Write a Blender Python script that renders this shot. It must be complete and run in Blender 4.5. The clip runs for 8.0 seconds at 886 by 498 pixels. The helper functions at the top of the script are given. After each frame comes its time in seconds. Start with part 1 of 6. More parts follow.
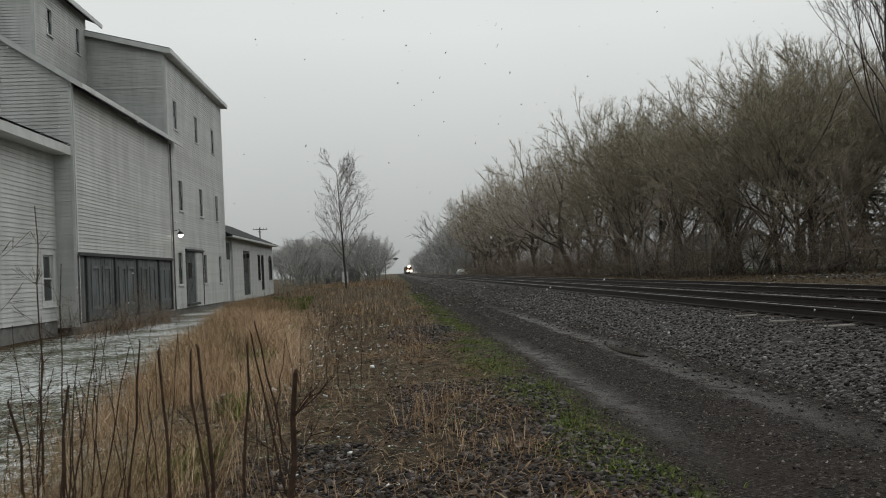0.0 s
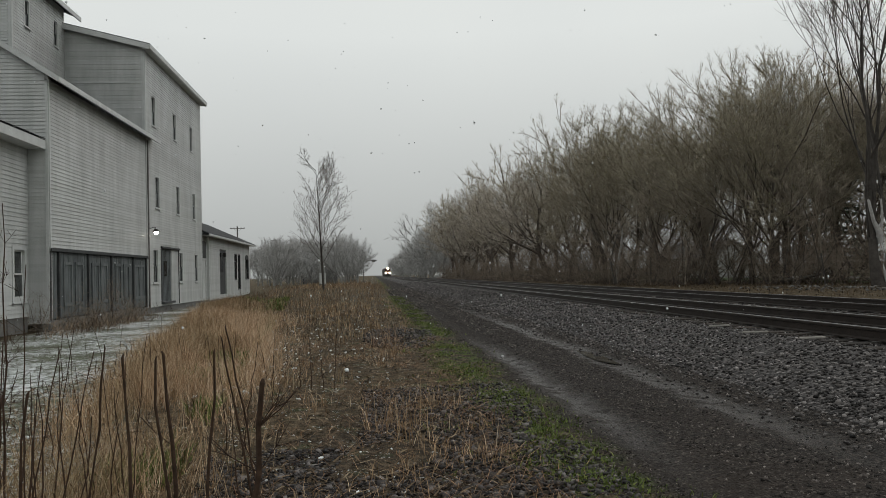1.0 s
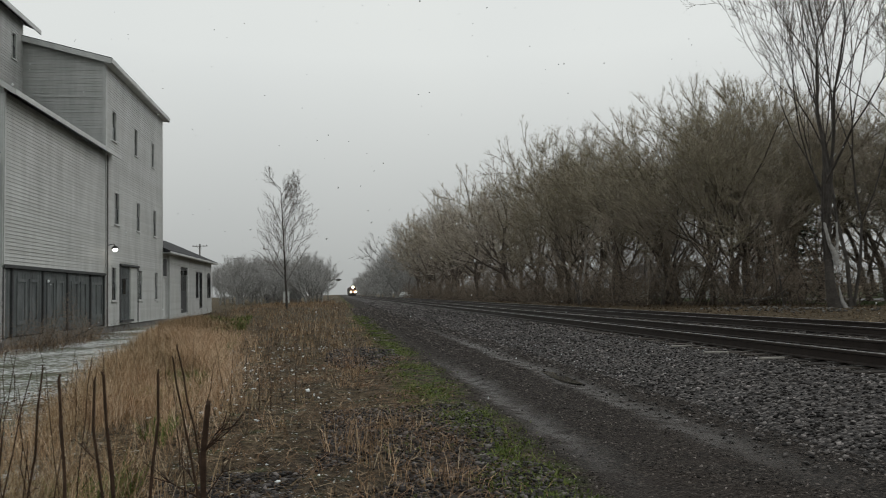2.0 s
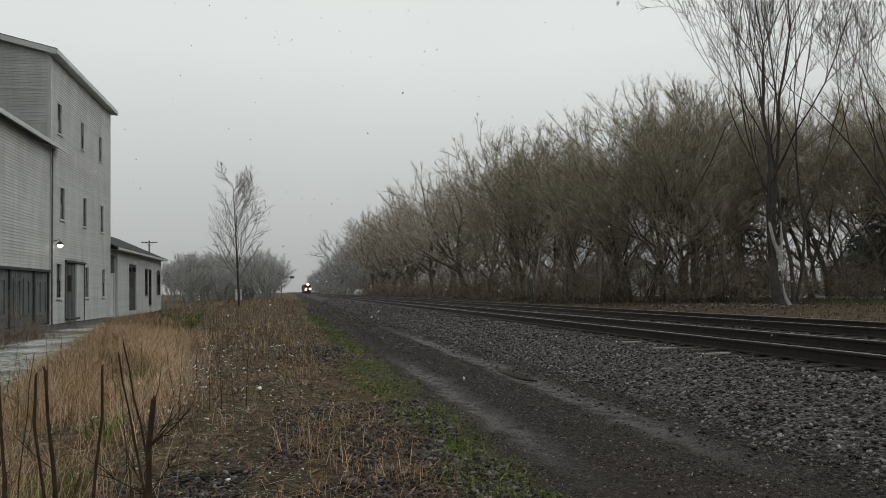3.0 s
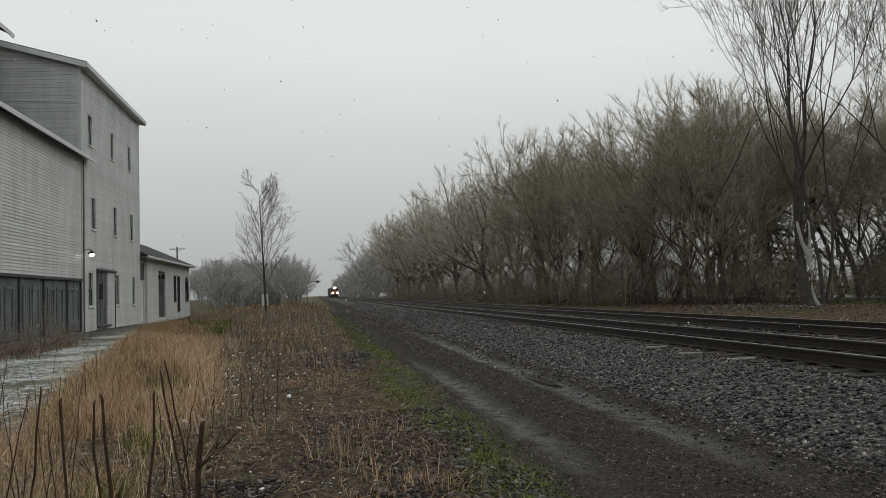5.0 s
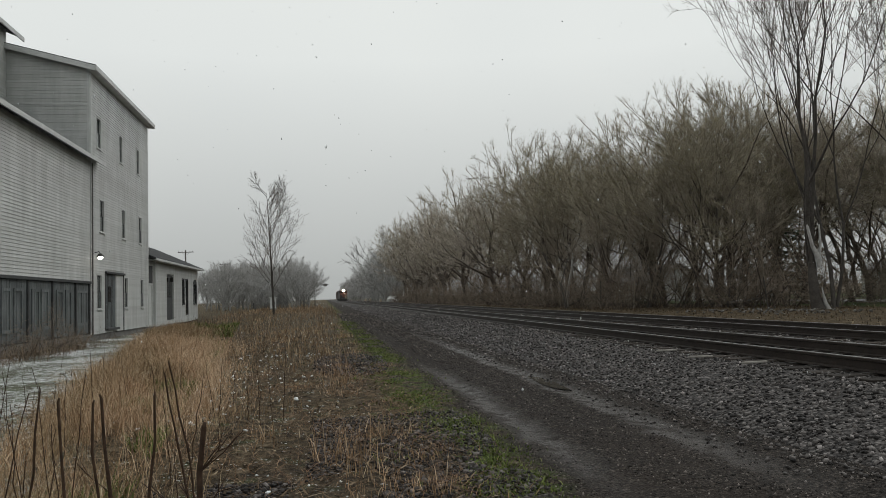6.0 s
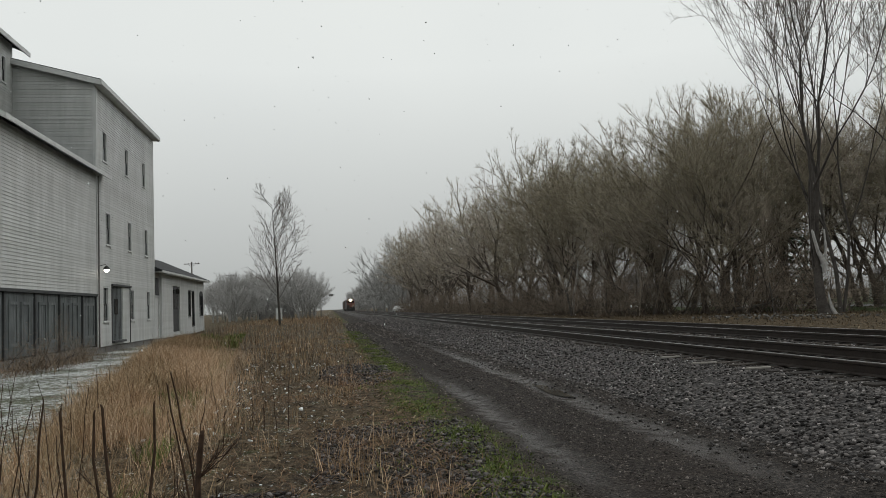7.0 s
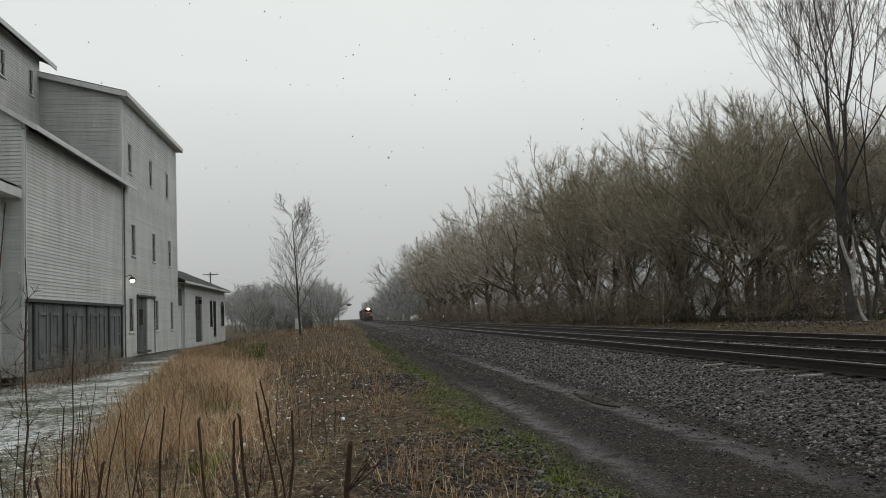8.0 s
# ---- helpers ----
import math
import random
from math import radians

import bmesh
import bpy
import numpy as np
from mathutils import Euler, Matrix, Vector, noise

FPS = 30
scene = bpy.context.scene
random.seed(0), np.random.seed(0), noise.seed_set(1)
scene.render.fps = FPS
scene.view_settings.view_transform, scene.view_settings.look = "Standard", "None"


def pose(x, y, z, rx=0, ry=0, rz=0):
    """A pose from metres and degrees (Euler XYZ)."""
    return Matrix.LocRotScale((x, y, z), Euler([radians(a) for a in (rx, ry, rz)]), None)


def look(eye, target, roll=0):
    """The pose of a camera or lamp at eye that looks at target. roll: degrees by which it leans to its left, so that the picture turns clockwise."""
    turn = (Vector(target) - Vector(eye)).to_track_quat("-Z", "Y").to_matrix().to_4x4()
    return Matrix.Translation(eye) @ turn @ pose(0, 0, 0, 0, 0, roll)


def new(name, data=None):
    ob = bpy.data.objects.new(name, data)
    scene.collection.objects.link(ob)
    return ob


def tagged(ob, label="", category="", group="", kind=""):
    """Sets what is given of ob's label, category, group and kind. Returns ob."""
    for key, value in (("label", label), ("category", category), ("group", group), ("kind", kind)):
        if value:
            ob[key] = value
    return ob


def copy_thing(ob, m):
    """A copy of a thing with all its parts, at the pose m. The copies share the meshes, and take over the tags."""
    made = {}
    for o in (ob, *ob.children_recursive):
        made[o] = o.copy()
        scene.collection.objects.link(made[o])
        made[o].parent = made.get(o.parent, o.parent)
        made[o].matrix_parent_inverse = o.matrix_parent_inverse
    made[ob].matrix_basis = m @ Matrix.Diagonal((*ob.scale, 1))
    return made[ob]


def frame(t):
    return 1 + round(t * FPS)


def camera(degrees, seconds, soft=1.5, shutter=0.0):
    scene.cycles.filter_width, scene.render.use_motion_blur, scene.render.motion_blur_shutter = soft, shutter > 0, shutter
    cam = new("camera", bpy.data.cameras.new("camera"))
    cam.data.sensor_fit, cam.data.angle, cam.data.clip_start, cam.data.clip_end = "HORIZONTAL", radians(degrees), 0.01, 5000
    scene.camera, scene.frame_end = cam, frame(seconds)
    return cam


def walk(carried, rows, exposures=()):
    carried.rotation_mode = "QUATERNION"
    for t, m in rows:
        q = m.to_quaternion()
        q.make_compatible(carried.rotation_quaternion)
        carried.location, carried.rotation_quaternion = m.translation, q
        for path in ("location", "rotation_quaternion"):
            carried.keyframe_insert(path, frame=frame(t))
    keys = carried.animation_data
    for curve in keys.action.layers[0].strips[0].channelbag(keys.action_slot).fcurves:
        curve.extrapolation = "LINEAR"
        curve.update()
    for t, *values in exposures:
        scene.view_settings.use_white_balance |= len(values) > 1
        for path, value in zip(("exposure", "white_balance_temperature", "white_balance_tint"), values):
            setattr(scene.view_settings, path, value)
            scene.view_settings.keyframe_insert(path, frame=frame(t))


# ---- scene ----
cam = camera(60.4, 8.0, soft=0.6, shutter=0.3)

PATH = [
    (0, (0.348, 1.849, 1.478), (0.476, 3.845, 1.536), -2.8),
    (0.5, (0.384, 1.873, 1.507), (0.577, 3.863, 1.576), -2.4),
    (1, (0.371, 1.863, 1.502), (0.555, 3.853, 1.566), -1.6),
    (1.5, (0.381, 1.896, 1.501), (0.558, 3.888, 1.559), -1.7),
    (2, (0.403, 1.935, 1.496), (0.678, 3.913, 1.609), -1.3),
    (3.3, (0.417, 1.907, 1.485), (0.844, 3.858, 1.584), -1.9),
    (3.5, (0.413, 1.903, 1.485), (0.863, 3.849, 1.583), -2.3),
    (4, (0.394, 1.797, 1.533), (0.781, 3.755, 1.647), -2.0),
    (4.5, (0.371, 1.758, 1.567), (0.764, 3.716, 1.684), -2.1),
    (4.7, (0.382, 1.747, 1.575), (0.73, 3.713, 1.686), -2.1),
    (6, (0.392, 1.844, 1.553), (0.701, 3.816, 1.675), -1.8),
    (6.5, (0.414, 1.789, 1.556), (0.704, 3.762, 1.704), -2.3),
    (7, (0.43, 1.778, 1.551), (0.725, 3.75, 1.697), -2.4),
    (7.5, (0.169, 1.892, 1.54), (0.386, 3.873, 1.704), -2.7),
    (8, (0.035, 1.966, 1.548), (0.292, 3.942, 1.72), -2.7),
]
walk(cam, [(t, look(eye, target, roll)) for t, eye, target, roll in PATH], exposures=[(0, 0.0), (4.5, 0.02), (8, 0.08)])

# ---- daylight: an even overcast sky with falling snow ----
world = bpy.data.worlds.new("overcast_sky")
scene.world = world
world.use_nodes = True
wn, wl = world.node_tree.nodes, world.node_tree.links
wn.clear()
sky = wn.new("ShaderNodeTexSky")
sky.sky_type, sky.sun_disc = "NISHITA", False
sky.sun_elevation, sky.sun_rotation = radians(48), radians(56)
sky.air_density, sky.dust_density = 1.0, 6.0
grey = wn.new("ShaderNodeHueSaturation")
grey.inputs["Saturation"].default_value = 0.12
cloud_noise = wn.new("ShaderNodeTexNoise")
cloud_noise.inputs["Scale"].default_value = 1.6
cloud_noise.inputs["Detail"].default_value = 5
cloud_ramp = wn.new("ShaderNodeValToRGB")
cloud_ramp.color_ramp.elements[0].position, cloud_ramp.color_ramp.elements[0].color = 0.25, (0.94, 0.95, 0.96, 1)
cloud_ramp.color_ramp.elements[1].position, cloud_ramp.color_ramp.elements[1].color = 0.75, (1.04, 1.04, 1.03, 1)
way = wn.new("ShaderNodeTexCoord")
way_z = wn.new("ShaderNodeSeparateXYZ")
mist = wn.new("ShaderNodeValToRGB")  # mist thickens towards the horizon
for i, (p, v) in enumerate(((0.0, 4.2), (0.06, 4.9), (0.16, 6.0), (0.30, 7.6), (1.0, 8.2))):
    e = mist.color_ramp.elements[i] if i < 2 else mist.color_ramp.elements.new(p)
    e.position, e.color = p, (v * 0.965, v, v * 0.985, 1)
wl.new(way.outputs["Generated"], way_z.inputs[0])
wl.new(way_z.outputs[2], mist.inputs[0])
veil = wn.new("ShaderNodeMix")
veil.data_type, veil.blend_type = "RGBA", "MULTIPLY"
veil.inputs[0].default_value = 1.0
wl.new(mist.outputs[0], veil.inputs[6])
wl.new(cloud_ramp.outputs[0], veil.inputs[7])
deck = wn.new("ShaderNodeMix")
deck.data_type = "RGBA"
deck.inputs[0].default_value = 0.96
back = wn.new("ShaderNodeBackground")
back.inputs["Strength"].default_value = 0.1
wout = wn.new("ShaderNodeOutputWorld")
wl.new(sky.outputs[0], grey.inputs["Color"])
wl.new(cloud_noise.outputs[0], cloud_ramp.inputs[0])
wl.new(grey.outputs[0], deck.inputs[6])
wl.new(veil.outputs[2], deck.inputs[7])
wl.new(deck.outputs[2], back.inputs["Color"])
wl.new(back.outputs[0], wout.inputs[0])

sun_data = bpy.data.lights.new("sun", "SUN")
sun_data.energy, sun_data.angle, sun_data.color = 0.5, radians(60), (1.0, 0.98, 0.95)
sun = new("sun", sun_data)
sun.matrix_basis = look((45, 50, 60), (0, 20, 0))
scene.view_settings.exposure = 0.0


# ---- materials ----
def material(name, rough=0.8, metal=0.0):
    m = bpy.data.materials.new(name)
    m.use_nodes = True
    b = m.node_tree.nodes["Principled BSDF"]
    b.inputs["Roughness"].default_value = rough
    b.inputs["Metallic"].default_value = metal
    return m, m.node_tree.nodes, m.node_tree.links, b


def noise_node(n, l, scale, detail=4.0, source=None, rough=0.6):
    t = n.new("ShaderNodeTexNoise")
    t.inputs["Scale"].default_value, t.inputs["Detail"].default_value = scale, detail
    t.inputs["Roughness"].default_value = rough
    if source is not None:
        l.new(source, t.inputs["Vector"])
    return t.outputs[0]


def ramp_node(n, l, fac, stops):
    r = n.new("ShaderNodeValToRGB")
    e = r.color_ramp.elements
    while len(e) < len(stops):
        e.new(0.5)
    for i, (p, c) in enumerate(stops):
        e[i].position, e[i].color = p, (*c, 1)
    l.new(fac, r.inputs[0])
    return r.outputs[0]


def mix_node(n, l, fac, a, b, mode="MIX"):
    m = n.new("ShaderNodeMix")
    m.data_type, m.blend_type = "RGBA", mode
    for value, socket in ((fac, m.inputs[0]), (a, m.inputs[6]), (b, m.inputs[7])):
        if isinstance(value, (int, float)):
            socket.default_value = value
        elif isinstance(value, tuple):
            socket.default_value = (*value, 1)
        else:
            l.new(value, socket)
    return m.outputs[2]


def math_node(n, l, op, a, b=0.0, clamp=False):
    m = n.new("ShaderNodeMath")
    m.operation, m.use_clamp = op, clamp
    for value, socket in ((a, m.inputs[0]), (b, m.inputs[1])):
        if isinstance(value, (int, float)):
            socket.default_value = value
        else:
            l.new(value, socket)
    return m.outputs[0]


def bump_node(n, l, height, strength, distance, b):
    u = n.new("ShaderNodeBump")
    u.inputs["Strength"].default_value, u.inputs["Distance"].default_value = strength, distance
    l.new(height, u.inputs["Height"])
    l.new(u.outputs[0], b.inputs["Normal"])


def simple(name, dark, light, scale=4.0, rough=0.8, metal=0.0, bump=0.3, distance=0.01, random_from=None, fine=40.0):
    """Two tones by a coarse and a fine noise, with relief. random_from: ISLAND or OBJECT varies the brightness piece by piece."""
    m, n, l, b = material(name, rough, metal)
    pos = n.new("ShaderNodeNewGeometry")
    tex = n.new("ShaderNodeTexCoord")
    a = noise_node(n, l, scale, 4, tex.outputs["Object"])
    f = noise_node(n, l, fine, 3, tex.outputs["Object"])
    s = math_node(n, l, "ADD", math_node(n, l, "MULTIPLY", a, 0.6), math_node(n, l, "MULTIPLY", f, 0.4))
    if random_from:
        r = pos.outputs["Random Per Island"] if random_from == "ISLAND" else n.new("ShaderNodeObjectInfo").outputs["Random"]
        s = math_node(n, l, "ADD", math_node(n, l, "MULTIPLY", s, 0.6), math_node(n, l, "MULTIPLY", r, 0.4))
    l.new(ramp_node(n, l, s, [(0.3, dark), (0.7, light)]), b.inputs["Base Color"])
    if rough > 0.75:
        b.inputs["Specular IOR Level"].default_value = 0.2
    if bump:
        bump_node(n, l, f, bump, distance, b)
    return m


def island_ramp(name, stops, rough=0.8, patches=None):
    m, n, l, b = material(name, rough)
    g = n.new("ShaderNodeNewGeometry")
    col = ramp_node(n, l, g.outputs["Random Per Island"], stops)
    if patches:
        drift = noise_node(n, l, 0.7, 3, g.outputs["Position"])
        col = mix_node(n, l, 1.0, col, ramp_node(n, l, drift, [(0.35, patches[0]), (0.65, patches[1])]), "MULTIPLY")
    l.new(col, b.inputs["Base Color"])
    b.inputs["Specular IOR Level"].default_value = 0.15
    return m


def siding_paint():
    m, n, l, b = material("white_siding_paint", 0.55)
    tex = n.new("ShaderNodeTexCoord")
    geo = n.new("ShaderNodeNewGeometry")
    info = n.new("ShaderNodeObjectInfo")
    stretch = n.new("ShaderNodeMapping")
    stretch.inputs["Scale"].default_value = (1.2, 1.2, 0.25)
    l.new(geo.outputs["Position"], stretch.inputs["Vector"])
    streak = noise_node(n, l, 1.4, 5, stretch.outputs[0])
    grain = noise_node(n, l, 30, 3, tex.outputs["Object"])
    base = ramp_node(n, l, streak, [(0.3, (0.42, 0.43, 0.42)), (0.65, (0.58, 0.59, 0.58))])
    tone = ramp_node(n, l, info.outputs["Random"], [(0.0, (0.88, 0.88, 0.87)), (1.0, (1, 1, 1))])
    col = mix_node(n, l, 1.0, base, tone, "MULTIPLY")
    l.new(mix_node(n, l, 0.25, col, ramp_node(n, l, grain, [(0.35, (0.6, 0.6, 0.58)), (0.6, (1, 1, 1))]), "MULTIPLY"), b.inputs["Base Color"])
    bump_node(n, l, grain, 0.15, 0.004, b)
    return m


def weathered_boards():
    m, n, l, b = material("weathered_grey_boards", 0.85)
    tex = n.new("ShaderNodeTexCoord")
    s = n.new("ShaderNodeMapping")
    s.inputs["Scale"].default_value = (14, 14, 0.8)
    l.new(tex.outputs["Object"], s.inputs["Vector"])
    g = noise_node(n, l, 2.0, 6, s.outputs[0], 0.7)
    big = noise_node(n, l, 0.9, 4, tex.outputs["Object"])
    info = n.new("ShaderNodeObjectInfo")
    c = ramp_node(n, l, g, [(0.3, (0.07, 0.077, 0.078)), (0.7, (0.185, 0.2, 0.2))])
    c = mix_node(n, l, 1.0, c, ramp_node(n, l, big, [(0.3, (0.65, 0.66, 0.66)), (0.7, (1.15, 1.15, 1.15))]), "MULTIPLY")
    c = mix_node(n, l, 1.0, c, ramp_node(n, l, info.outputs["Random"], [(0, (0.75, 0.76, 0.78)), (1, (1.1, 1.1, 1.1))]), "MULTIPLY")
    l.new(c, b.inputs["Base Color"])
    bump_node(n, l, g, 0.5, 0.006, b)
    return m


def ground_material():
    """Cinder road with muddy ruts, a mossy verge, littered bank, slushy yard and rough turf, laid out across the tracks' line."""
    m, n, l, b = material("ground_cover", 0.9)
    b.inputs["Specular IOR Level"].default_value = 0.12
    geo = n.new("ShaderNodeNewGeometry")
    pos = geo.outputs["Position"]
    sep = n.new("ShaderNodeSeparateXYZ")
    l.new(pos, sep.inputs[0])
    x, y = sep.outputs[0], sep.outputs[1]
    wob = noise_node(n, l, 0.45, 4, pos)
    wob2 = noise_node(n, l, 2.6, 4, pos)
    fine = noise_node(n, l, 26, 4, pos)
    grit = noise_node(n, l, 75, 3, pos, 0.75)
    mid = noise_node(n, l, 6, 5, pos)
    wx = math_node(n, l, "ADD", x, math_node(n, l, "MULTIPLY", math_node(n, l, "SUBTRACT", wob, 0.5), 1.3))
    wx = math_node(n, l, "ADD", wx, math_node(n, l, "MULTIPLY", math_node(n, l, "SUBTRACT", wob2, 0.5), 0.7))

    def above(v, edge, soft):
        return math_node(n, l, "MULTIPLY", math_node(n, l, "SUBTRACT", v, edge), 1 / soft, True)

    def band(v, lo, hi, soft):
        return math_node(n, l, "MULTIPLY", above(v, lo, soft), math_node(n, l, "SUBTRACT", 1.0, above(v, hi, soft)))

    cell = n.new("ShaderNodeTexVoronoi")
    cell.inputs["Scale"].default_value = 46
    l.new(pos, cell.inputs["Vector"])
    cell_tone = n.new("ShaderNodeSeparateColor")
    l.new(cell.outputs["Color"], cell_tone.inputs[0])
    pebble = ramp_node(n, l, cell_tone.outputs[0], [(0.0, (0.35, 0.34, 0.33)), (0.6, (0.9, 0.88, 0.86)), (1.0, (2.4, 2.3, 2.2))])
    litter = ramp_node(n, l, mid, [(0.3, (0.020, 0.0155, 0.010)), (0.5, (0.084, 0.064, 0.039)), (0.68, (0.215, 0.168, 0.11))])
    litter = mix_node(n, l, 0.5, litter, ramp_node(n, l, fine, [(0.35, (0.25, 0.22, 0.2)), (0.65, (1.2, 1.15, 1.1))]), "MULTIPLY")
    cinder = ramp_node(n, l, fine, [(0.32, (0.009, 0.008, 0.007)), (0.52, (0.034, 0.029, 0.026)), (0.7, (0.095, 0.084, 0.076))])
    cinder = mix_node(n, l, 0.5, cinder, ramp_node(n, l, grit, [(0.38, (0.2, 0.2, 0.2)), (0.62, (1.5, 1.5, 1.5))]), "MULTIPLY")
    cinder = mix_node(n, l, 0.75, cinder, pebble, "MULTIPLY")
    brownish = mix_node(n, l, math_node(n, l, "MULTIPLY", above(wob, 0.5, 0.15), 0.5), cinder, (0.042, 0.032, 0.026))
    mud = ramp_node(n, l, mid, [(0.3, (0.075, 0.07, 0.067)), (0.7, (0.15, 0.142, 0.137))])
    moss = ramp_node(n, l, mid, [(0.3, (0.03, 0.043, 0.009)), (0.7, (0.09, 0.125, 0.026))])
    turf = ramp_node(n, l, mid, [(0.3, (0.04, 0.06, 0.022)), (0.7, (0.085, 0.11, 0.04))])
    snow = ramp_node(n, l, mid, [(0.3, (0.5, 0.52, 0.52)), (0.7, (0.76, 0.78, 0.78))])
    wet = ramp_node(n, l, wob2, [(0.35, (0.085, 0.075, 0.055)), (0.6, (0.15, 0.165, 0.115))])
    yard = mix_node(n, l, above(math_node(n, l, "ADD", math_node(n, l, "MULTIPLY", wob, 0.35), math_node(n, l, "ADD", math_node(n, l, "MULTIPLY", mid, 0.35), math_node(n, l, "MULTIPLY", fine, 0.3))), 0.475, 0.075), wet, snow)
    # bank first, then the strips over it
    col = mix_node(n, l, above(wob2, 0.56, 0.1), litter, mix_node(n, l, 0.6, litter, turf))
    specks = above(math_node(n, l, "MULTIPLY", fine, above(wob2, 0.42, 0.12)), 0.60, 0.04)
    col = mix_node(n, l, math_node(n, l, "MULTIPLY", specks, band(x, -4.0, 0.8, 0.6)), col, snow)
    yard_mask = math_node(n, l, "MULTIPLY", math_node(n, l, "SUBTRACT", 1.0, above(math_node(n, l, "ADD", wx, math_node(n, l, "MULTIPLY", y, 0.17)), -0.85, 0.5)),
                          math_node(n, l, "MULTIPLY", above(wx, -10.2, 0.8), math_node(n, l, "SUBTRACT", 1.0, above(y, 58, 8))))
    col = mix_node(n, l, yard_mask, col, yard)
    col = mix_node(n, l, above(wx, 1.9, 0.5), col, brownish)
    patch = math_node(n, l, "MULTIPLY", band(wx, -0.6, 2.2, 0.5), math_node(n, l, "SUBTRACT", 1.0, above(y, 9.0, 1.5)))
    col = mix_node(n, l, math_node(n, l, "MULTIPLY", patch, 0.35), col, brownish)
    mossy = math_node(n, l, "MULTIPLY", band(wx, 1.25, 2.1, 0.35), above(wob2, 0.46, 0.12))
    col = mix_node(n, l, mossy, col, moss)
    rx = math_node(n, l, "ADD", x, math_node(n, l, "MULTIPLY", math_node(n, l, "SUBTRACT", wob, 0.5), 0.5))
    rx = math_node(n, l, "ADD", rx, math_node(n, l, "MULTIPLY", math_node(n, l, "SUBTRACT", wob2, 0.5), 0.35))
    left_rut = math_node(n, l, "MULTIPLY", band(rx, 2.36, 2.72, 0.26), math_node(n, l, "SUBTRACT", 1.0, above(y, 15, 6)))
    right_rut = math_node(n, l, "MULTIPLY", band(rx, 3.8, 4.3, 0.24), math_node(n, l, "SUBTRACT", 1.0, above(y, 24, 12)))
    worn = math_node(n, l, "MULTIPLY", math_node(n, l, "MAXIMUM", left_rut, right_rut), above(y, 7.0, 2.6))
    ruts = math_node(n, l, "MULTIPLY", worn, above(math_node(n, l, "ADD", math_node(n, l, "MULTIPLY", wob2, 0.6), math_node(n, l, "MULTIPLY", mid, 0.4)), 0.36, 0.14))
    mud = mix_node(n, l, 0.3, mud, ramp_node(n, l, grit, [(0.36, (0.3, 0.3, 0.3)), (0.64, (1.5, 1.5, 1.5))]), "MULTIPLY")
    col = mix_node(n, l, math_node(n, l, "MULTIPLY", ruts, 0.4), col, mud)
    col = mix_node(n, l, above(wx, 15.6, 0.8), col, litter)
    lawn = math_node(n, l, "MULTIPLY", above(wx, 28.5, 2.0), math_node(n, l, "SUBTRACT", 1.0, above(y, 90, 10)))
    col = mix_node(n, l, lawn, col, turf)
    l.new(col, b.inputs["Base Color"])
    l.new(math_node(n, l, "SUBTRACT", 0.88, math_node(n, l, "MULTIPLY", ruts, 0.48)), b.inputs["Roughness"])
    bump_node(n, l, math_node(n, l, "ADD", fine, math_node(n, l, "SUBTRACT", math_node(n, l, "MULTIPLY", grit, 0.4), math_node(n, l, "MULTIPLY", cell.outputs["Distance"], 1.2))), 1.0, 0.02, b)
    return m


M_SIDING = siding_paint()
M_TRIM = simple("white_trim_paint", (0.42, 0.43, 0.42), (0.62, 0.63, 0.62), 2.0, 0.5, bump=0.1)
M_BOARD = weathered_boards()
M_DARKWOOD = simple("dark_stained_wood", (0.02, 0.022, 0.023), (0.06, 0.063, 0.065), 5, 0.7)
M_FOUND = simple("foundation_stone", (0.10, 0.10, 0.095), (0.26, 0.255, 0.245), 3, 0.9, bump=0.6, distance=0.02)
M_SHINGLE = simple("asphalt_shingle", (0.035, 0.036, 0.038), (0.09, 0.09, 0.092), 3, 0.9, random_from="OBJECT", bump=0.5)
M_IRON = simple("dark_iron", (0.015, 0.015, 0.015), (0.05, 0.045, 0.04), 8, 0.6, 0.4)
M_RAIL = simple("rail_steel", (0.018, 0.014, 0.012), (0.05, 0.038, 0.032), 6, 0.55, 0.5)
M_RAILTOP = simple("polished_rail_head", (0.22, 0.22, 0.22), (0.4, 0.4, 0.4), 6, 0.35, 0.9)
M_TIE = simple("creosoted_sleeper_wood", (0.018, 0.015, 0.013), (0.06, 0.05, 0.042), 4, 0.9, random_from="OBJECT", bump=0.6)
M_TIEEND = simple("pale_split_wood", (0.2, 0.19, 0.17), (0.36, 0.34, 0.31), 4, 0.9)
M_BALLAST = island_ramp("crushed_ballast_stone", [(0.0, (0.009, 0.008, 0.008)), (0.4, (0.036, 0.032, 0.030)), (0.75, (0.10, 0.090, 0.085)), (0.93, (0.19, 0.173, 0.165)), (1.0, (0.34, 0.31, 0.30))], 0.5)
M_BANKSTONE = island_ramp("dark_spilled_stone", [(0.0, (0.010, 0.009, 0.009)), (0.5, (0.036, 0.031, 0.029)), (0.88, (0.088, 0.078, 0.074)), (1.0, (0.20, 0.18, 0.17))], 0.6)
M_GRAVEL = island_ramp("cinder_gravel", [(0.0, (0.010, 0.009, 0.008)), (0.5, (0.045, 0.038, 0.034)), (0.85, (0.12, 0.104, 0.094)), (1.0, (0.26, 0.23, 0.21))], 0.75)
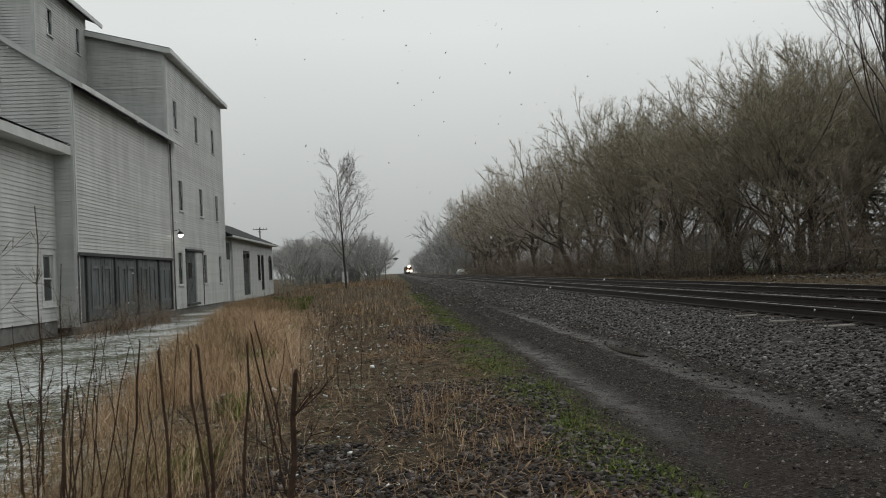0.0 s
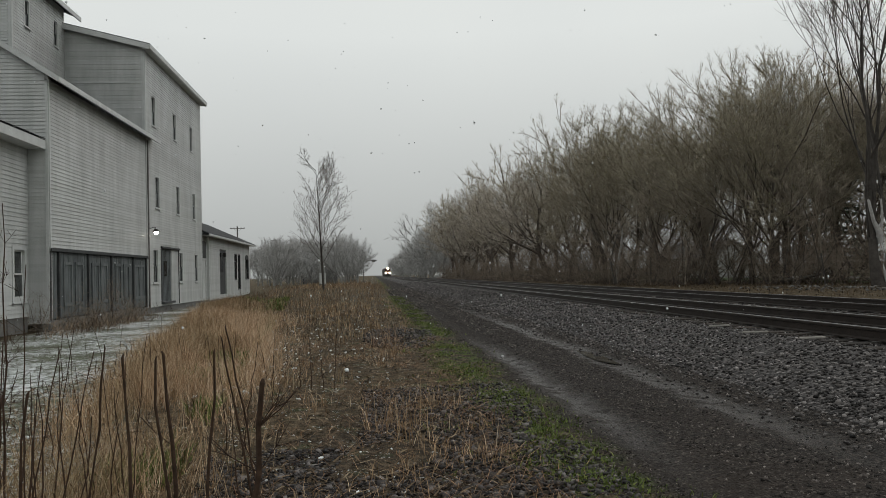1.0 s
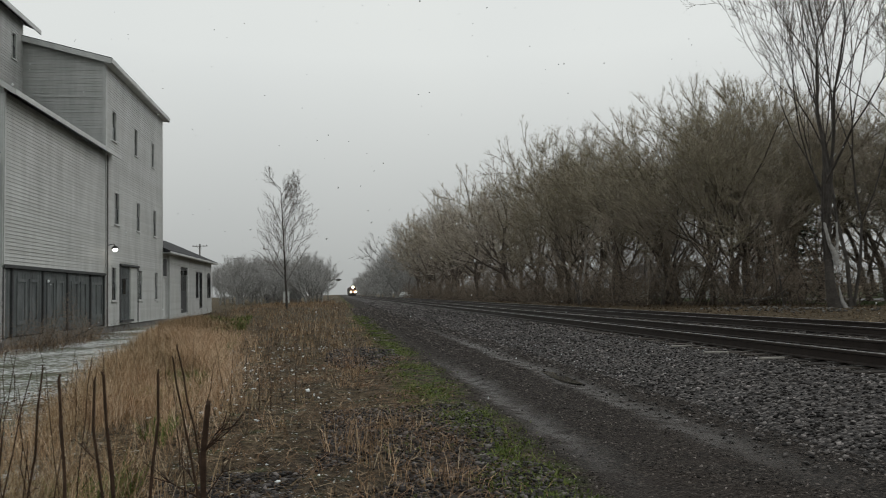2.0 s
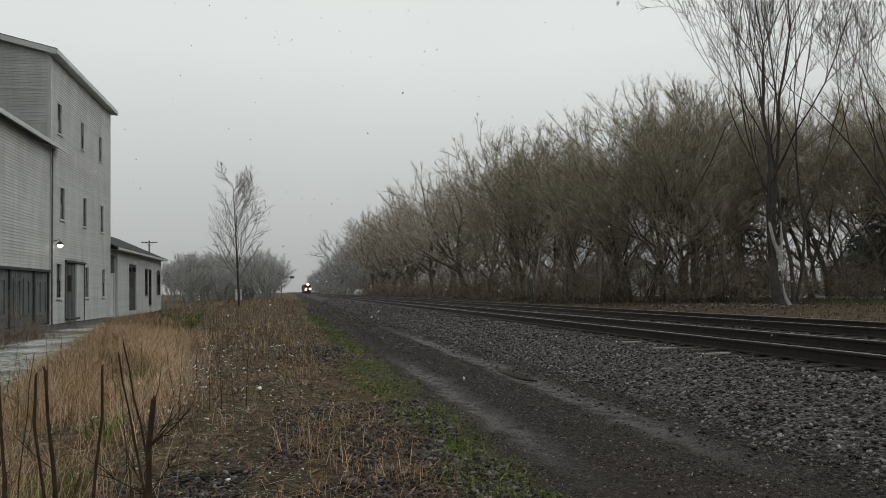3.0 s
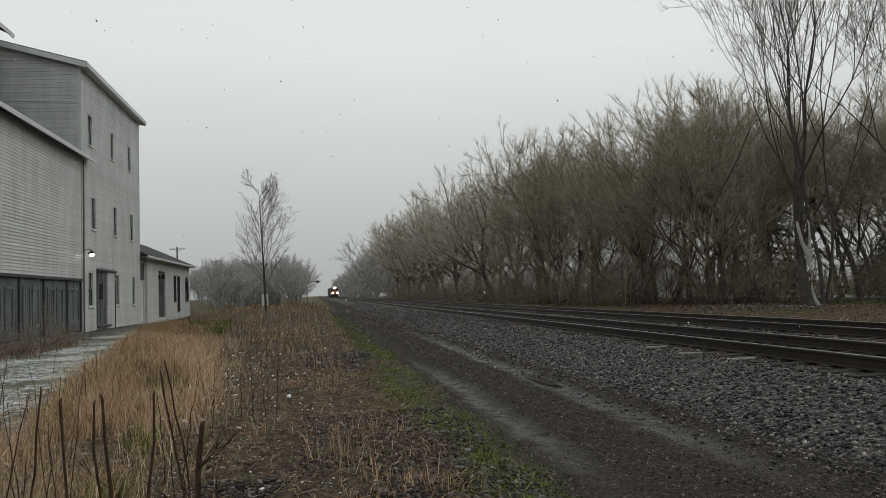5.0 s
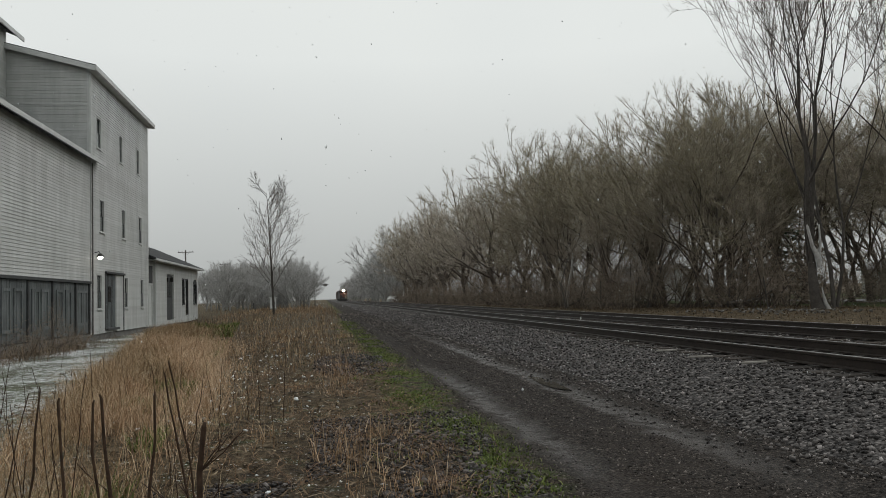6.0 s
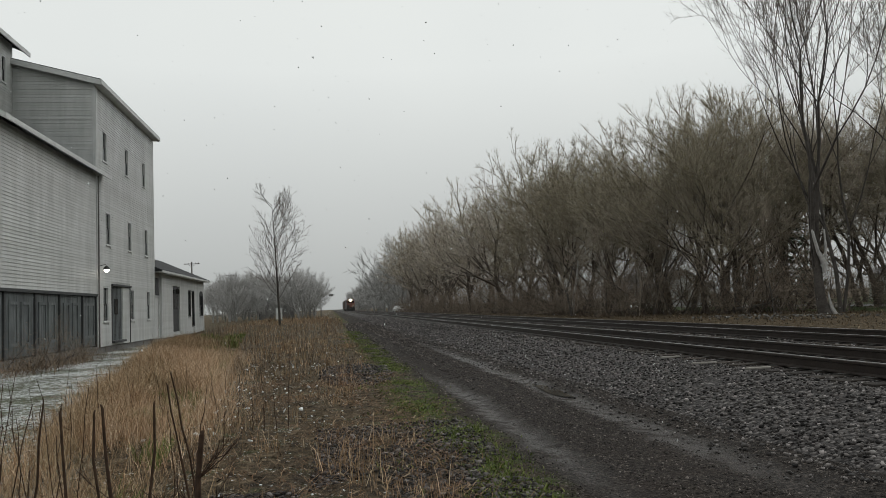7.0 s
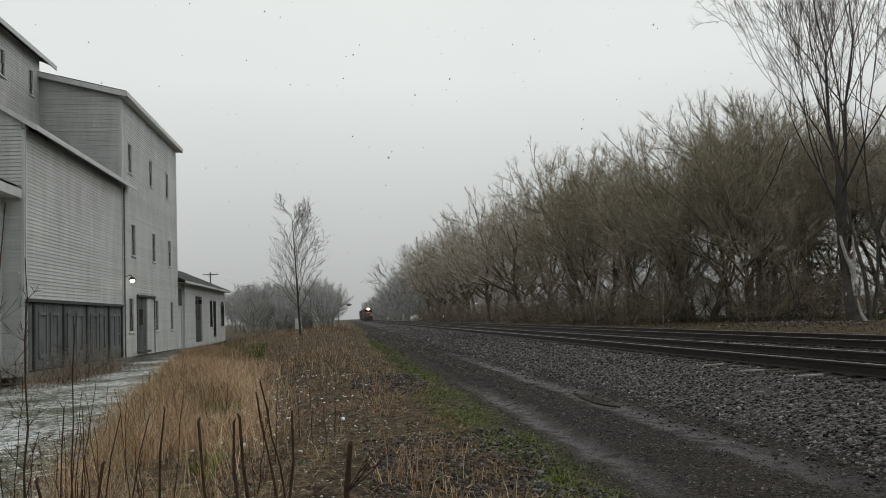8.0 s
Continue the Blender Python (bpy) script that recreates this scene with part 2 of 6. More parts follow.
M_DRYGRASS = island_ramp("dry_grass", [(0.0, (0.09, 0.054, 0.03)), (0.35, (0.235, 0.15, 0.088)), (0.75, (0.45, 0.315, 0.2)), (1.0, (0.64, 0.53, 0.4))], 0.7, ((0.7, 0.72, 0.62), (1.35, 1.3, 1.25)))
M_PLUME = island_ramp("feathery_grass", [(0.0, (0.30, 0.175, 0.095)), (0.5, (0.52, 0.35, 0.215)), (1.0, (0.70, 0.56, 0.41))], 0.7)
M_STRAW = island_ramp("matted_red_straw", [(0.0, (0.07, 0.036, 0.02)), (0.5, (0.21, 0.115, 0.062)), (1.0, (0.42, 0.28, 0.17))], 0.8)
M_WEED = island_ramp("dead_weed_stem", [(0.0, (0.055, 0.035, 0.024)), (0.5, (0.19, 0.13, 0.09)), (1.0, (0.42, 0.32, 0.225))], 0.8, ((0.65, 0.66, 0.62), (1.4, 1.35, 1.3)))
M_GREEN = island_ramp("fresh_green_grass", [(0.0, (0.05, 0.072, 0.014)), (0.5, (0.095, 0.13, 0.027)), (1.0, (0.185, 0.21, 0.06))], 0.6)
M_SNOW = simple("wet_snow", (0.66, 0.69, 0.70), (0.86, 0.88, 0.88), 10, 0.5, bump=0.3)
M_LITTER = island_ramp("fallen_leaves", [(0.0, (0.024, 0.016, 0.010)), (0.5, (0.082, 0.056, 0.034)), (0.9, (0.17, 0.12, 0.074)), (1.0, (0.34, 0.27, 0.185))], 0.8)
M_BARK = simple("brown_bark", (0.045, 0.037, 0.03), (0.16, 0.135, 0.115), 3, 0.95, bump=0.7, distance=0.03)
M_TWIG = island_ramp("brown_twigs", [(0.0, (0.17, 0.14, 0.108)), (1.0, (0.37, 0.318, 0.255))], 0.9)
M_BRUSHTWIG = island_ramp("thicket_twigs", [(0.0, (0.15, 0.12, 0.092)), (1.0, (0.33, 0.275, 0.22))], 0.9)
M_OLIVETWIG = island_ramp("olive_twigs", [(0.0, (0.165, 0.142, 0.102)), (1.0, (0.38, 0.335, 0.255))], 0.9)
# brown lightened in the colour for haze at middle distance
M_MIDHAZETWIG = island_ramp("haze_lightened_brown_twigs", [(0.0, (0.22, 0.19, 0.155)), (1.0, (0.46, 0.405, 0.34))], 0.9)
M_PALEBARK = simple("pale_grey_bark", (0.045, 0.04, 0.035), (0.17, 0.155, 0.14), 2.2, 0.9, bump=0.6, distance=0.03)
M_DARKBARK = simple("dark_wet_bark", (0.03, 0.026, 0.023), (0.11, 0.098, 0.088), 3, 0.9, bump=0.7, distance=0.03)
M_DARKTWIG = island_ramp("dark_wet_twigs", [(0.0, (0.09, 0.077, 0.067)), (1.0, (0.22, 0.19, 0.166))], 0.9)
M_PEELED = simple("peeled_pale_wood", (0.2, 0.19, 0.18), (0.52, 0.51, 0.49), 5, 0.85, bump=0.4)
M_BUD = island_ramp("spring_buds", [(0.0, (0.20, 0.18, 0.07)), (0.5, (0.27, 0.26, 0.10)), (1.0, (0.34, 0.29, 0.14))], 0.7)
M_REDBUD = island_ramp("reddish_buds", [(0.0, (0.14, 0.09, 0.06)), (1.0, (0.24, 0.16, 0.11))], 0.7)
# far haze is put into these pale bark and twig greys
M_HAZEBARK = simple("haze_pale_bark", (0.18, 0.176, 0.168), (0.32, 0.315, 0.3), 3, 0.95, bump=0.4)
M_HAZETWIG = island_ramp("haze_pale_twigs", [(0.0, (0.24, 0.235, 0.225)), (1.0, (0.38, 0.372, 0.36))], 0.9)
M_NEEDLE = island_ramp("conifer_needles", [(0.0, (0.03, 0.045, 0.03)), (1.0, (0.085, 0.11, 0.07))], 0.7)
M_STALK = simple("brown_weed_stalk", (0.016, 0.010, 0.007), (0.085, 0.05, 0.032), 26, 0.8, bump=0.5, distance=0.003)
# engine orange, dulled in the colour for mist over the distance
M_ORANGE = simple("mist_dulled_engine_orange", (0.11, 0.045, 0.032), (0.17, 0.07, 0.05), 2, 0.5)
M_ENGDARK = simple("dark_engine_paint", (0.02, 0.02, 0.022), (0.06, 0.055, 0.05), 2, 0.6)
M_CARGREY = simple("grey_freight_car_paint", (0.11, 0.11, 0.11), (0.24, 0.235, 0.23), 1.0, 0.7)
M_CARRED = simple("brown_freight_car_paint", (0.07, 0.045, 0.038), (0.16, 0.105, 0.09), 1.0, 0.7)
M_WALLPALE = simple("pale_house_paint", (0.34, 0.34, 0.33), (0.52, 0.52, 0.5), 1.5, 0.7)
M_WALLBRICK = simple("red_house_wall", (0.16, 0.075, 0.055), (0.24, 0.12, 0.09), 2, 0.85)
M_ROOFGREY = simple("grey_house_roof", (0.09, 0.09, 0.092), (0.19, 0.19, 0.195), 2, 0.9)
# house grey raised to hold the haze in front of it
M_HOUSEDARK = simple("haze_paled_house_grey", (0.14, 0.142, 0.14), (0.23, 0.232, 0.23), 2, 0.9)
M_ROAD = simple("pale_wet_asphalt", (0.09, 0.09, 0.092), (0.16, 0.16, 0.162), 1.2, 0.5)
M_POLE = simple("weathered_pole_wood", (0.10, 0.095, 0.09), (0.2, 0.19, 0.18), 4, 0.9)
M_GROUND = ground_material()

M_GLASS, _n, _l, _b = material("window_glass", 0.06)
_b.inputs["Base Color"].default_value = (0.75, 0.8, 0.8, 1)
_b.inputs["Transmission Weight"].default_value = 1.0
_b.inputs["IOR"].default_value = 1.45
M_CARGLASS, _n, _l, _b = material("dark_vehicle_glass", 0.08)
_b.inputs["Base Color"].default_value = (0.012, 0.014, 0.016, 1)
M_WATER, _n, _l, _b = material("puddle_water", 0.05)
_b.inputs["Base Color"].default_value = (0.05, 0.048, 0.045, 1)


def glow(name, colour, strength):
    m, n, l, b = material(name, 0.4)
    b.inputs["Base Color"].default_value = (0.8, 0.8, 0.8, 1)
    b.inputs["Emission Color"].default_value = (*colour, 1)
    b.inputs["Emission Strength"].default_value = strength
    return m


M_BULB = glow("lit_yard_bulb", (1.0, 0.93, 0.8), 9.0)
M_HEADLIGHT = glow("lit_headlight", (1.0, 0.76, 0.5), 60.0)


# ---- building helpers ----
def link_mesh(name, me, mat, parent=None, label="", m=None):
    ob = new(name, me)
    if mat is not None and not me.materials:
        me.materials.append(mat)
    if parent is not None:
        ob.parent = parent
    if m is not None:
        ob.matrix_basis = m
    if label:
        ob["label"] = label
    return ob


def part(name, bm, mat, parent=None, label="", m=None, smooth=False):
    me = bpy.data.meshes.new(name)
    bm.normal_update()
    bm.to_mesh(me)
    bm.free()
    if smooth:
        me.polygons.foreach_set("use_smooth", [True] * len(me.polygons))
    return link_mesh(name, me, mat, parent, label, m)


def tri_mesh(name, verts, tris, mats, index=None, smooth=False):
    """A mesh from arrays of corners and triangles."""
    me = bpy.data.meshes.new(name)
    verts, tris = np.asarray(verts, np.float32), np.asarray(tris, np.int32)
    me.vertices.add(len(verts))
    me.vertices.foreach_set("co", verts.ravel())
    me.loops.add(tris.size)
    me.loops.foreach_set("vertex_index", tris.ravel())
    me.polygons.add(len(tris))
    me.polygons.foreach_set("loop_start", np.arange(0, tris.size, 3, dtype=np.int32))
    if index is not None:
        me.polygons.foreach_set("material_index", np.asarray(index, np.int32))
    if smooth:
        me.polygons.foreach_set("use_smooth", np.ones(len(tris), bool))
    for mt in mats:
        me.materials.append(mt)
    me.update(calc_edges=True)
    me.validate()
    return me


def box(bm, x0, x1, y0, y1, z0, z1, bevel=0.0):
    r = bmesh.ops.create_cube(bm, size=1.0)
    for v in r["verts"]:
        v.co = Vector((x0 + (v.co.x + 0.5) * (x1 - x0), y0 + (v.co.y + 0.5) * (y1 - y0), z0 + (v.co.z + 0.5) * (z1 - z0)))
    if bevel:
        edges = list({e for v in r["verts"] for e in v.link_edges})
        bmesh.ops.bevel(bm, geom=edges, offset=bevel, segments=2, profile=0.5, affect="EDGES")
    return bm


def boxed(*a, bevel=0.0):
    return box(bmesh.new(), *a, bevel=bevel)


def prism(points, y0, y1):
    """A solid from an outline in x and z, drawn out along y."""
    bm = bmesh.new()
    lo = [bm.verts.new((x, y0, z)) for x, z in points]
    hi = [bm.verts.new((x, y1, z)) for x, z in points]
    bm.faces.new(lo)
    bm.faces.new(hi[::-1])
    k = len(points)
    for i in range(k):
        bm.faces.new((lo[(i + 1) % k], lo[i], hi[i], hi[(i + 1) % k]))
    bmesh.ops.recalc_face_normals(bm, faces=bm.faces)
    return bm


def rod(bm, a, b, ra, rb=None, sides=8):
    a, b = Vector(a), Vector(b)
    rb = ra if rb is None else rb
    turn = (b - a).to_track_quat("Z", "Y").to_matrix().to_4x4()
    bmesh.ops.create_cone(bm, cap_ends=True, segments=sides, radius1=ra, radius2=rb, depth=(b - a).length,
                          matrix=Matrix.Translation((a + b) / 2) @ turn)
    return bm


def empty(name, m=None, label="", category="", group="", kind=""):
    ob = new(name)
    if m is not None:
        ob.matrix_basis = m
    return tagged(ob, label, category, group, kind)


def rise(x, y):
    """The height of the ground."""
    z = 0.03 * noise.noise((x * 0.35, y * 0.35, 0)) + 0.02 * noise.noise((x * 1.7, y * 1.7, 3))
    z += 0.08 * math.exp(-((x + 0.05 + 0.165 * min(y, 45)) / 1.3) ** 2) * min(1, max(0, (y - 5) / 6))
    for c, w in ((2.7, 0.2), (4.2, 0.26)):
        z -= 0.05 * math.exp(-((x - c) / w) ** 2) * (1 if y < 30 else max(0, 1 - (y - 30) / 20))
    if y > 50 and -16 < x < 0:
        z += 0.35 * min(1, (y - 50) / 20)
    if x > 15:
        z += 0.25 * min(1, (x - 15) / 3)
    return z


# ---- the ground ----
def make_ground():
    xs = np.concatenate([[-3000, -800, -300, -120, -60, -40, -25], np.arange(-18, 0, 0.45), np.arange(0, 6.01, 0.12), np.arange(6.6, 30, 1.2), [34, 42, 60, 90, 150, 300, 800, 3000]])
    ys = np.concatenate([[-3000, -500, -100, -30, -10], np.arange(0, 30, 0.3), np.arange(30, 90, 1.0), np.arange(90, 300, 8), [350, 450, 700, 1200, 3000]])
    nx, ny = len(xs), len(ys)
    v = np.array([(x, y, rise(x, y)) for y in ys for x in xs])
    i = (np.arange(ny - 1)[:, None] * nx + np.arange(nx - 1)).ravel()
    t = np.concatenate([np.stack([i, i + 1, i + nx + 1], 1), np.stack([i, i + nx + 1, i + nx], 1)])
    ob = link_mesh("ground", tri_mesh("ground", v, t, [M_GROUND], smooth=True), None)
    tagged(ob, "wet cinder road with muddy ruts beside mossy weedy bank", "ground", kind="structure")


make_ground()


# ---- the mill: wall in its own space runs along local x, faces local -y, z up ----
EAST = 90  # a wall that faces the tracks
SOUTH = 0  # a wall that faces along the tracks
board_meshes = {}


def board_mesh(length, h=0.19):
    key = (round(length, 2), round(h, 2))
    if key not in board_meshes:
        L = key[0]
        bm = bmesh.new()
        c = [(0, -0.004, 0), (0, -0.033, 0), (0, -0.010, h), (0, -0.004, h)]
        a = [bm.verts.new(p) for p in c]
        b = [bm.verts.new((L, p[1], p[2])) for p in c]
        bm.faces.new(a)
        bm.faces.new(b[::-1])
        for i in range(4):
            bm.faces.new((a[(i + 1) % 4], a[i], b[i], b[(i + 1) % 4]))
        bmesh.ops.recalc_face_normals(bm, faces=bm.faces)
        me = bpy.data.meshes.new("clapboard")
        bm.to_mesh(me)
        bm.free()
        me.materials.append(M_SIDING)
        board_meshes[key] = me
    return board_meshes[key]


def clad(wall, u0, u1, z0, z1, openings=(), step=0.12, span=None):
    """Lapped clapboards on a wall, cut at the openings. span(z): the ends of a course where the wall narrows."""
    z = z0
    while z < z1 - 0.04:
        h = min(step + 0.02, z1 - z)
        a, b = (u0, u1) if span is None else span(z + 0.5 * h)
        cuts = [(a, b)]
        for (o0, o1, p0, p1) in openings:
            if p0 < z + h - 0.03 and p1 > z + 0.03:
                nxt = []
                for s, e in cuts:
                    if o1 <= s or o0 >= e:
                        nxt.append((s, e))
                    else:
                        if o0 - s > 0.05:
                            nxt.append((s, o0))
                        if e - o1 > 0.05:
                            nxt.append((o1, e))
                cuts = nxt
        for s, e in cuts:
            if e - s > 0.05:
                ob = new("clapboard", board_mesh(e - s, h))
                ob.parent = wall
                ob.location = (s, 0, z)
        z += step


def wall_with_openings(name, parent, m, u0, u1, z0, z1, openings, mat, thick=0.2):
    us = sorted({u0, u1, *[o[0] for o in openings], *[o[1] for o in openings]})
    bm = bmesh.new()
    for a, b in zip(us, us[1:]):
        holes = sorted((o[2], o[3]) for o in openings if o[0] < b - 1e-4 and o[1] > a + 1e-4)
        z = z0
        for p, q in holes:
            if p > z + 1e-4:
                box(bm, a, b, 0, thick, z, p)
            z = max(z, q)
        if z < z1 - 1e-4:
            box(bm, a, b, 0, thick, z, z1)
    return part(name, bm, mat, parent, m=m)


def sash_window(parent, m, u0, u1, z0, z1, trim=0.07, frame_mat=None, label="", dark=True):
    """A double-hung window in its opening: casing, sill, two sashes with glass."""
    bm = bmesh.new()
    for a in ((u0, u0 + trim, z0, z1), (u1 - trim, u1, z0, z1), (u0 + trim, u1 - trim, z1 - trim, z1), (u0 + trim, u1 - trim, z0, z0 + trim)):
        box(bm, a[0], a[1], -0.035, 0.12, a[2], a[3])
    w = part("window", bm, frame_mat or M_TRIM, parent, label, m)
    part("sill", boxed(u0 - 0.05, u1 + 0.05, -0.09, 0.0, z0 - 0.05, z0 - 0.002, bevel=0.008), M_TRIM, w)
    mid = (z0 + z1) / 2
    inner = M_DARKWOOD if dark else M_TRIM
    for a, b, d in ((z0 + trim, mid + 0.02, 0.05), (mid - 0.02, z1 - trim, 0.085)):
        bm = bmesh.new()
        s = 0.045
        p, q = u0 + trim, u1 - trim
        for r in ((p, p + s, a, b), (q - s, q, a, b), (p + s, q - s, a, a + s), (p + s, q - s, b - s, b)):
            box(bm, r[0], r[1], d - 0.03, d, r[2], r[3])
        part("sash", bm, inner, w)
        part("pane", boxed(p + s, q - s, d - 0.018, d - 0.012, a + s, b - s), M_GLASS, w)
    return w


def roof_slab(name, parent, outline, y0, y1, mat, label=""):
    return part(name, prism(outline, y0, y1), mat, parent, label)


def shingle_courses(parent, x0, z0, slope, length, y0, y1, width=0.33, lift=0.02):
    """Rows of shingles on a slope that climbs towards -x from its lower edge."""
    run = 0.0
    k = 0
    c = 1 / math.sqrt(1 + slope * slope)
    while run < length and k < 9:
        xa, xb = x0 - run * c, x0 - (run + 0.22) * c
        za, zb = z0 + run * c * slope + lift, z0 + (run + 0.22) * c * slope + lift * 0.3
        bm = bmesh.new()
        y = y0
        while y < y1:
            e = min(y + width * random.uniform(0.85, 1.1), y1)
            j = random.uniform(0, 0.012)
            f = [bm.verts.new(p) for p in ((xa, y + 0.01, za + j), (xa, e, za + j), (xb, e, zb + j), (xb, y + 0.01, zb + j),
                                           (xa, y + 0.01, za - 0.016), (xa, e, za - 0.016))]
            bm.faces.new(f[:4])
            bm.faces.new((f[0], f[4], f[5], f[1]))
            y = e
        part("shingle_course", bm, M_SHINGLE, parent)
        run += 0.2
        k += 1


def make_mill():
    mill = empty("mill_building", None, "tall white clapboard feed mill with weathered doors and dark windows", "building")
    me = pose(-9.9, 0, 0, 0, 0, EAST)
    # tower facing the tracks
    tw = []
    for a, b in ((38.65, 39.35), (42.55, 43.2), (46.2, 46.85)):
        tw.append((a, b, 8.88, 10.33))
    for a, b in ((39.1, 39.85), (43.0, 43.7), (46.6, 47.3)):
        tw.append((a, b, 5.0, 6.55))
    for a, b in ((38.6, 39.4), (43.4, 44.15), (46.95, 47.65)):
        tw.append((a, b, 1.42, 3.03))
    door = (40.0, 41.85, 0.5, 3.1)
    y0, y1 = 37.7, 48.95
    wall = wall_with_openings("tower_wall", mill, me, y0, y1, 0.3, 12.15, tw + [door], M_SIDING)
    clad(wall, y0 + 0.12, y1 - 0.12, 0.3, 12.15, [(a - 0.02, b + 0.02, c - 0.06, d + 0.02) for a, b, c, d in tw] + [(39.9, 43.3, 3.08, 3.24), (39.95, 41.9, 0.45, 3.1)])
    for a, b in ((y0, y0 + 0.115), (y1 - 0.115, y1)):
        part("corner_board", boxed(a, b, -0.035, 0, 0.3, 12.15), M_TRIM, wall)
    for o in tw:
        sash_window(mill, me, *o, trim=0.05)
    d = part("door", boxed(40.02, 41.83, 0.02, 0.07, 0.5, 3.08, bevel=0.006), M_BOARD, mill, "weathered grey plank door with small glazed light", me)
    for i in range(1, 8):
        u = 40.02 + 1.81 * i / 8
        part("batten", boxed(u - 0.012, u + 0.012, 0.008, 0.02, 0.52, 3.06), M_DARKWOOD, d)
    part("door_light", boxed(40.55, 41.1, 0.0, 0.02, 1.75, 2.5), M_CARGLASS, d)
    part("threshold", boxed(39.9, 41.95, -0.18, 0.02, 0.40, 0.5, bevel=0.01), M_DARKWOOD, d)
    part("door_track", boxed(39.9, 43.3, -0.12, -0.002, 3.1, 3.2, bevel=0.01), M_DARKWOOD, mill, "dark sliding door track above the doorway", me)
    part("door_jamb", boxed(39.9, 39.99, -0.05, 0.02, 0.45, 3.1), M_DARKWOOD, mill, m=me)
    part("vertical_trim", boxed(43.2, 43.26, -0.06, -0.03, 0.32, 3.1), M_DARKWOOD, mill, m=me)
    part("tower_foundation", boxed(y0, y1, 0.05, 0.3, -0.3, 0.3), M_FOUND, mill, m=me)
    part("tower_back", prism([(-10.1, -0.2), (-10.1, 12.1), (-16.3, 13.65), (-22, 12.2), (-22, -0.2)], 48.7, 48.95), M_SIDING, mill)
    part("tower_far_side", boxed(-22, -21.8, 37.7, 48.7, -0.2, 12.2), M_SIDING, mill)
    # tower's upper face over the wing roof
    ms = pose(0, 37.7, 0, 0, 0, SOUTH)
    top = part("tower_gable", prism([(-22, 7.0), (-10.1, 7.0), (-10.1, 12.38), (-16.3, 13.9), (-22, 12.4)], 0, 0.2), M_SIDING, mill, m=ms)

    def gable(z):
        return (-17.5, -9.9 if z < 12.36 else -9.9 - (z - 12.36) * 4.0)
    clad(top, 0, 0, 7.9, 13.85, span=gable)
    part("corner_board", boxed(-10.01, -9.9, -0.036, -0.002, 8.0, 12.12), M_TRIM, top)
    part("band_board", boxed(-17.5, -10.02, -0.05, -0.034, 10.62, 10.7), M_TRIM, top)
    roof_slab("tower_roof", mill, [(-9.55, 12.28), (-9.55, 12.40), (-16.3, 14.08), (-22.4, 12.5), (-22.4, 12.36), (-16.3, 13.92)], 37.42, 49.35, M_SHINGLE, "dark shingled low-pitched roof")
    part("fascia", boxed(-9.575, -9.53, 37.40, 49.37, 12.16, 12.37, bevel=0.006), M_TRIM, mill)
    for yy in (37.38, 49.33):
        part("rake_board", prism([(-9.58, 12.12), (-9.58, 12.36), (-16.3, 14.04), (-16.3, 13.80)], yy, yy + 0.045), M_TRIM, mill)
    part("soffit", boxed(-9.9, -9.58, 37.44, 49.3, 12.14, 12.17), M_TRIM, mill)
    # wing with the row of weathered doors
    y0, y1 = 27.2, 37.66
    wing = wall_with_openings("wing_wall", mill, me, y0, y1, 2.65, 8.1, (), M_SIDING)
    clad(wing, y0 + 0.1, y1 - 0.02, 2.68, 8.1)
    part("corner_board", boxed(y0, y0 + 0.095, -0.035, 0, 2.65, 8.1), M_TRIM, wing)
    part("drip_board", boxed(y0, y1, -0.07, -0.032, 2.56, 2.67, bevel=0.008), M_DARKWOOD, wing)
    part("door_backing", boxed(y0, y1, 0.14, 0.2, 0.25, 2.6), M_DARKWOOD, mill, m=me)
    part("wing_foundation", boxed(y0, y1, 0.0, 0.25, -0.3, 0.34), M_FOUND, mill, m=me)
    posts = (27.25, 27.95, 30.55, 33.0, 35.75, 37.6)
    for a, b in zip(posts, posts[1:]):
        dd = part("weathered_door", boxed(a + 0.05, b - 0.05, 0.08, 0.13, 0.38, 2.55), M_BOARD, mill, "weathered grey sliding door of upright boards", me)
        k = max(2, round((b - a) / 0.22))
        for i in range(k):
            p = a + 0.06 + (b - a - 0.12) * i / k
            q = a + 0.06 + (b - a - 0.12) * (i + 1) / k - 0.012
            jj = random.uniform(0, 0.012)
            part("plank", boxed(p, q, 0.055 - jj, 0.079, 0.38 + random.uniform(0, 0.03), 2.54), M_BOARD, dd)
        if b - a > 1.5:
            for f in (0.3, 0.68):
                c = a + (b - a) * f
                bm = bmesh.new()
                for r in ((c - 0.36, c - 0.28, 0.75, 2.25), (c + 0.28, c + 0.36, 0.75, 2.25), (c - 0.28, c + 0.28, 2.15, 2.25), (c - 0.28, c + 0.28, 0.75, 0.87)):
                    box(bm, r[0], r[1], 0.01, 0.05, r[2], r[3])
                part("panel_frame", bm, M_BOARD, dd)
    for p in posts:
        part("door_post", boxed(p - 0.05, p + 0.05, -0.02, 0.13, 0.33, 2.56), M_DARKWOOD, mill, m=me)
    # wing's face above and beside the annex
    slope = 0.66
    mw = pose(0, 27.2, 0, 0, 0, SOUTH)
    face = part("wing_gable", prism([(-16.5, 0.25), (-9.9, 0.25), (-9.9, 8.24), (-13.4, 10.55), (-16.5, 10.55)], 0, 0.2), M_SIDING, mill, m=mw)

    def rake(z):
        return (-16.5, -9.9 - 0.09 if z < 8.26 else -9.9 - (z - 8.26) / slope)
    clad(face, 0, 0, 0.25, 10.7, span=rake)
    part("corner_board", boxed(-9.985, -9.9, -0.036, -0.002, 0.25, 8.05), M_TRIM, face)
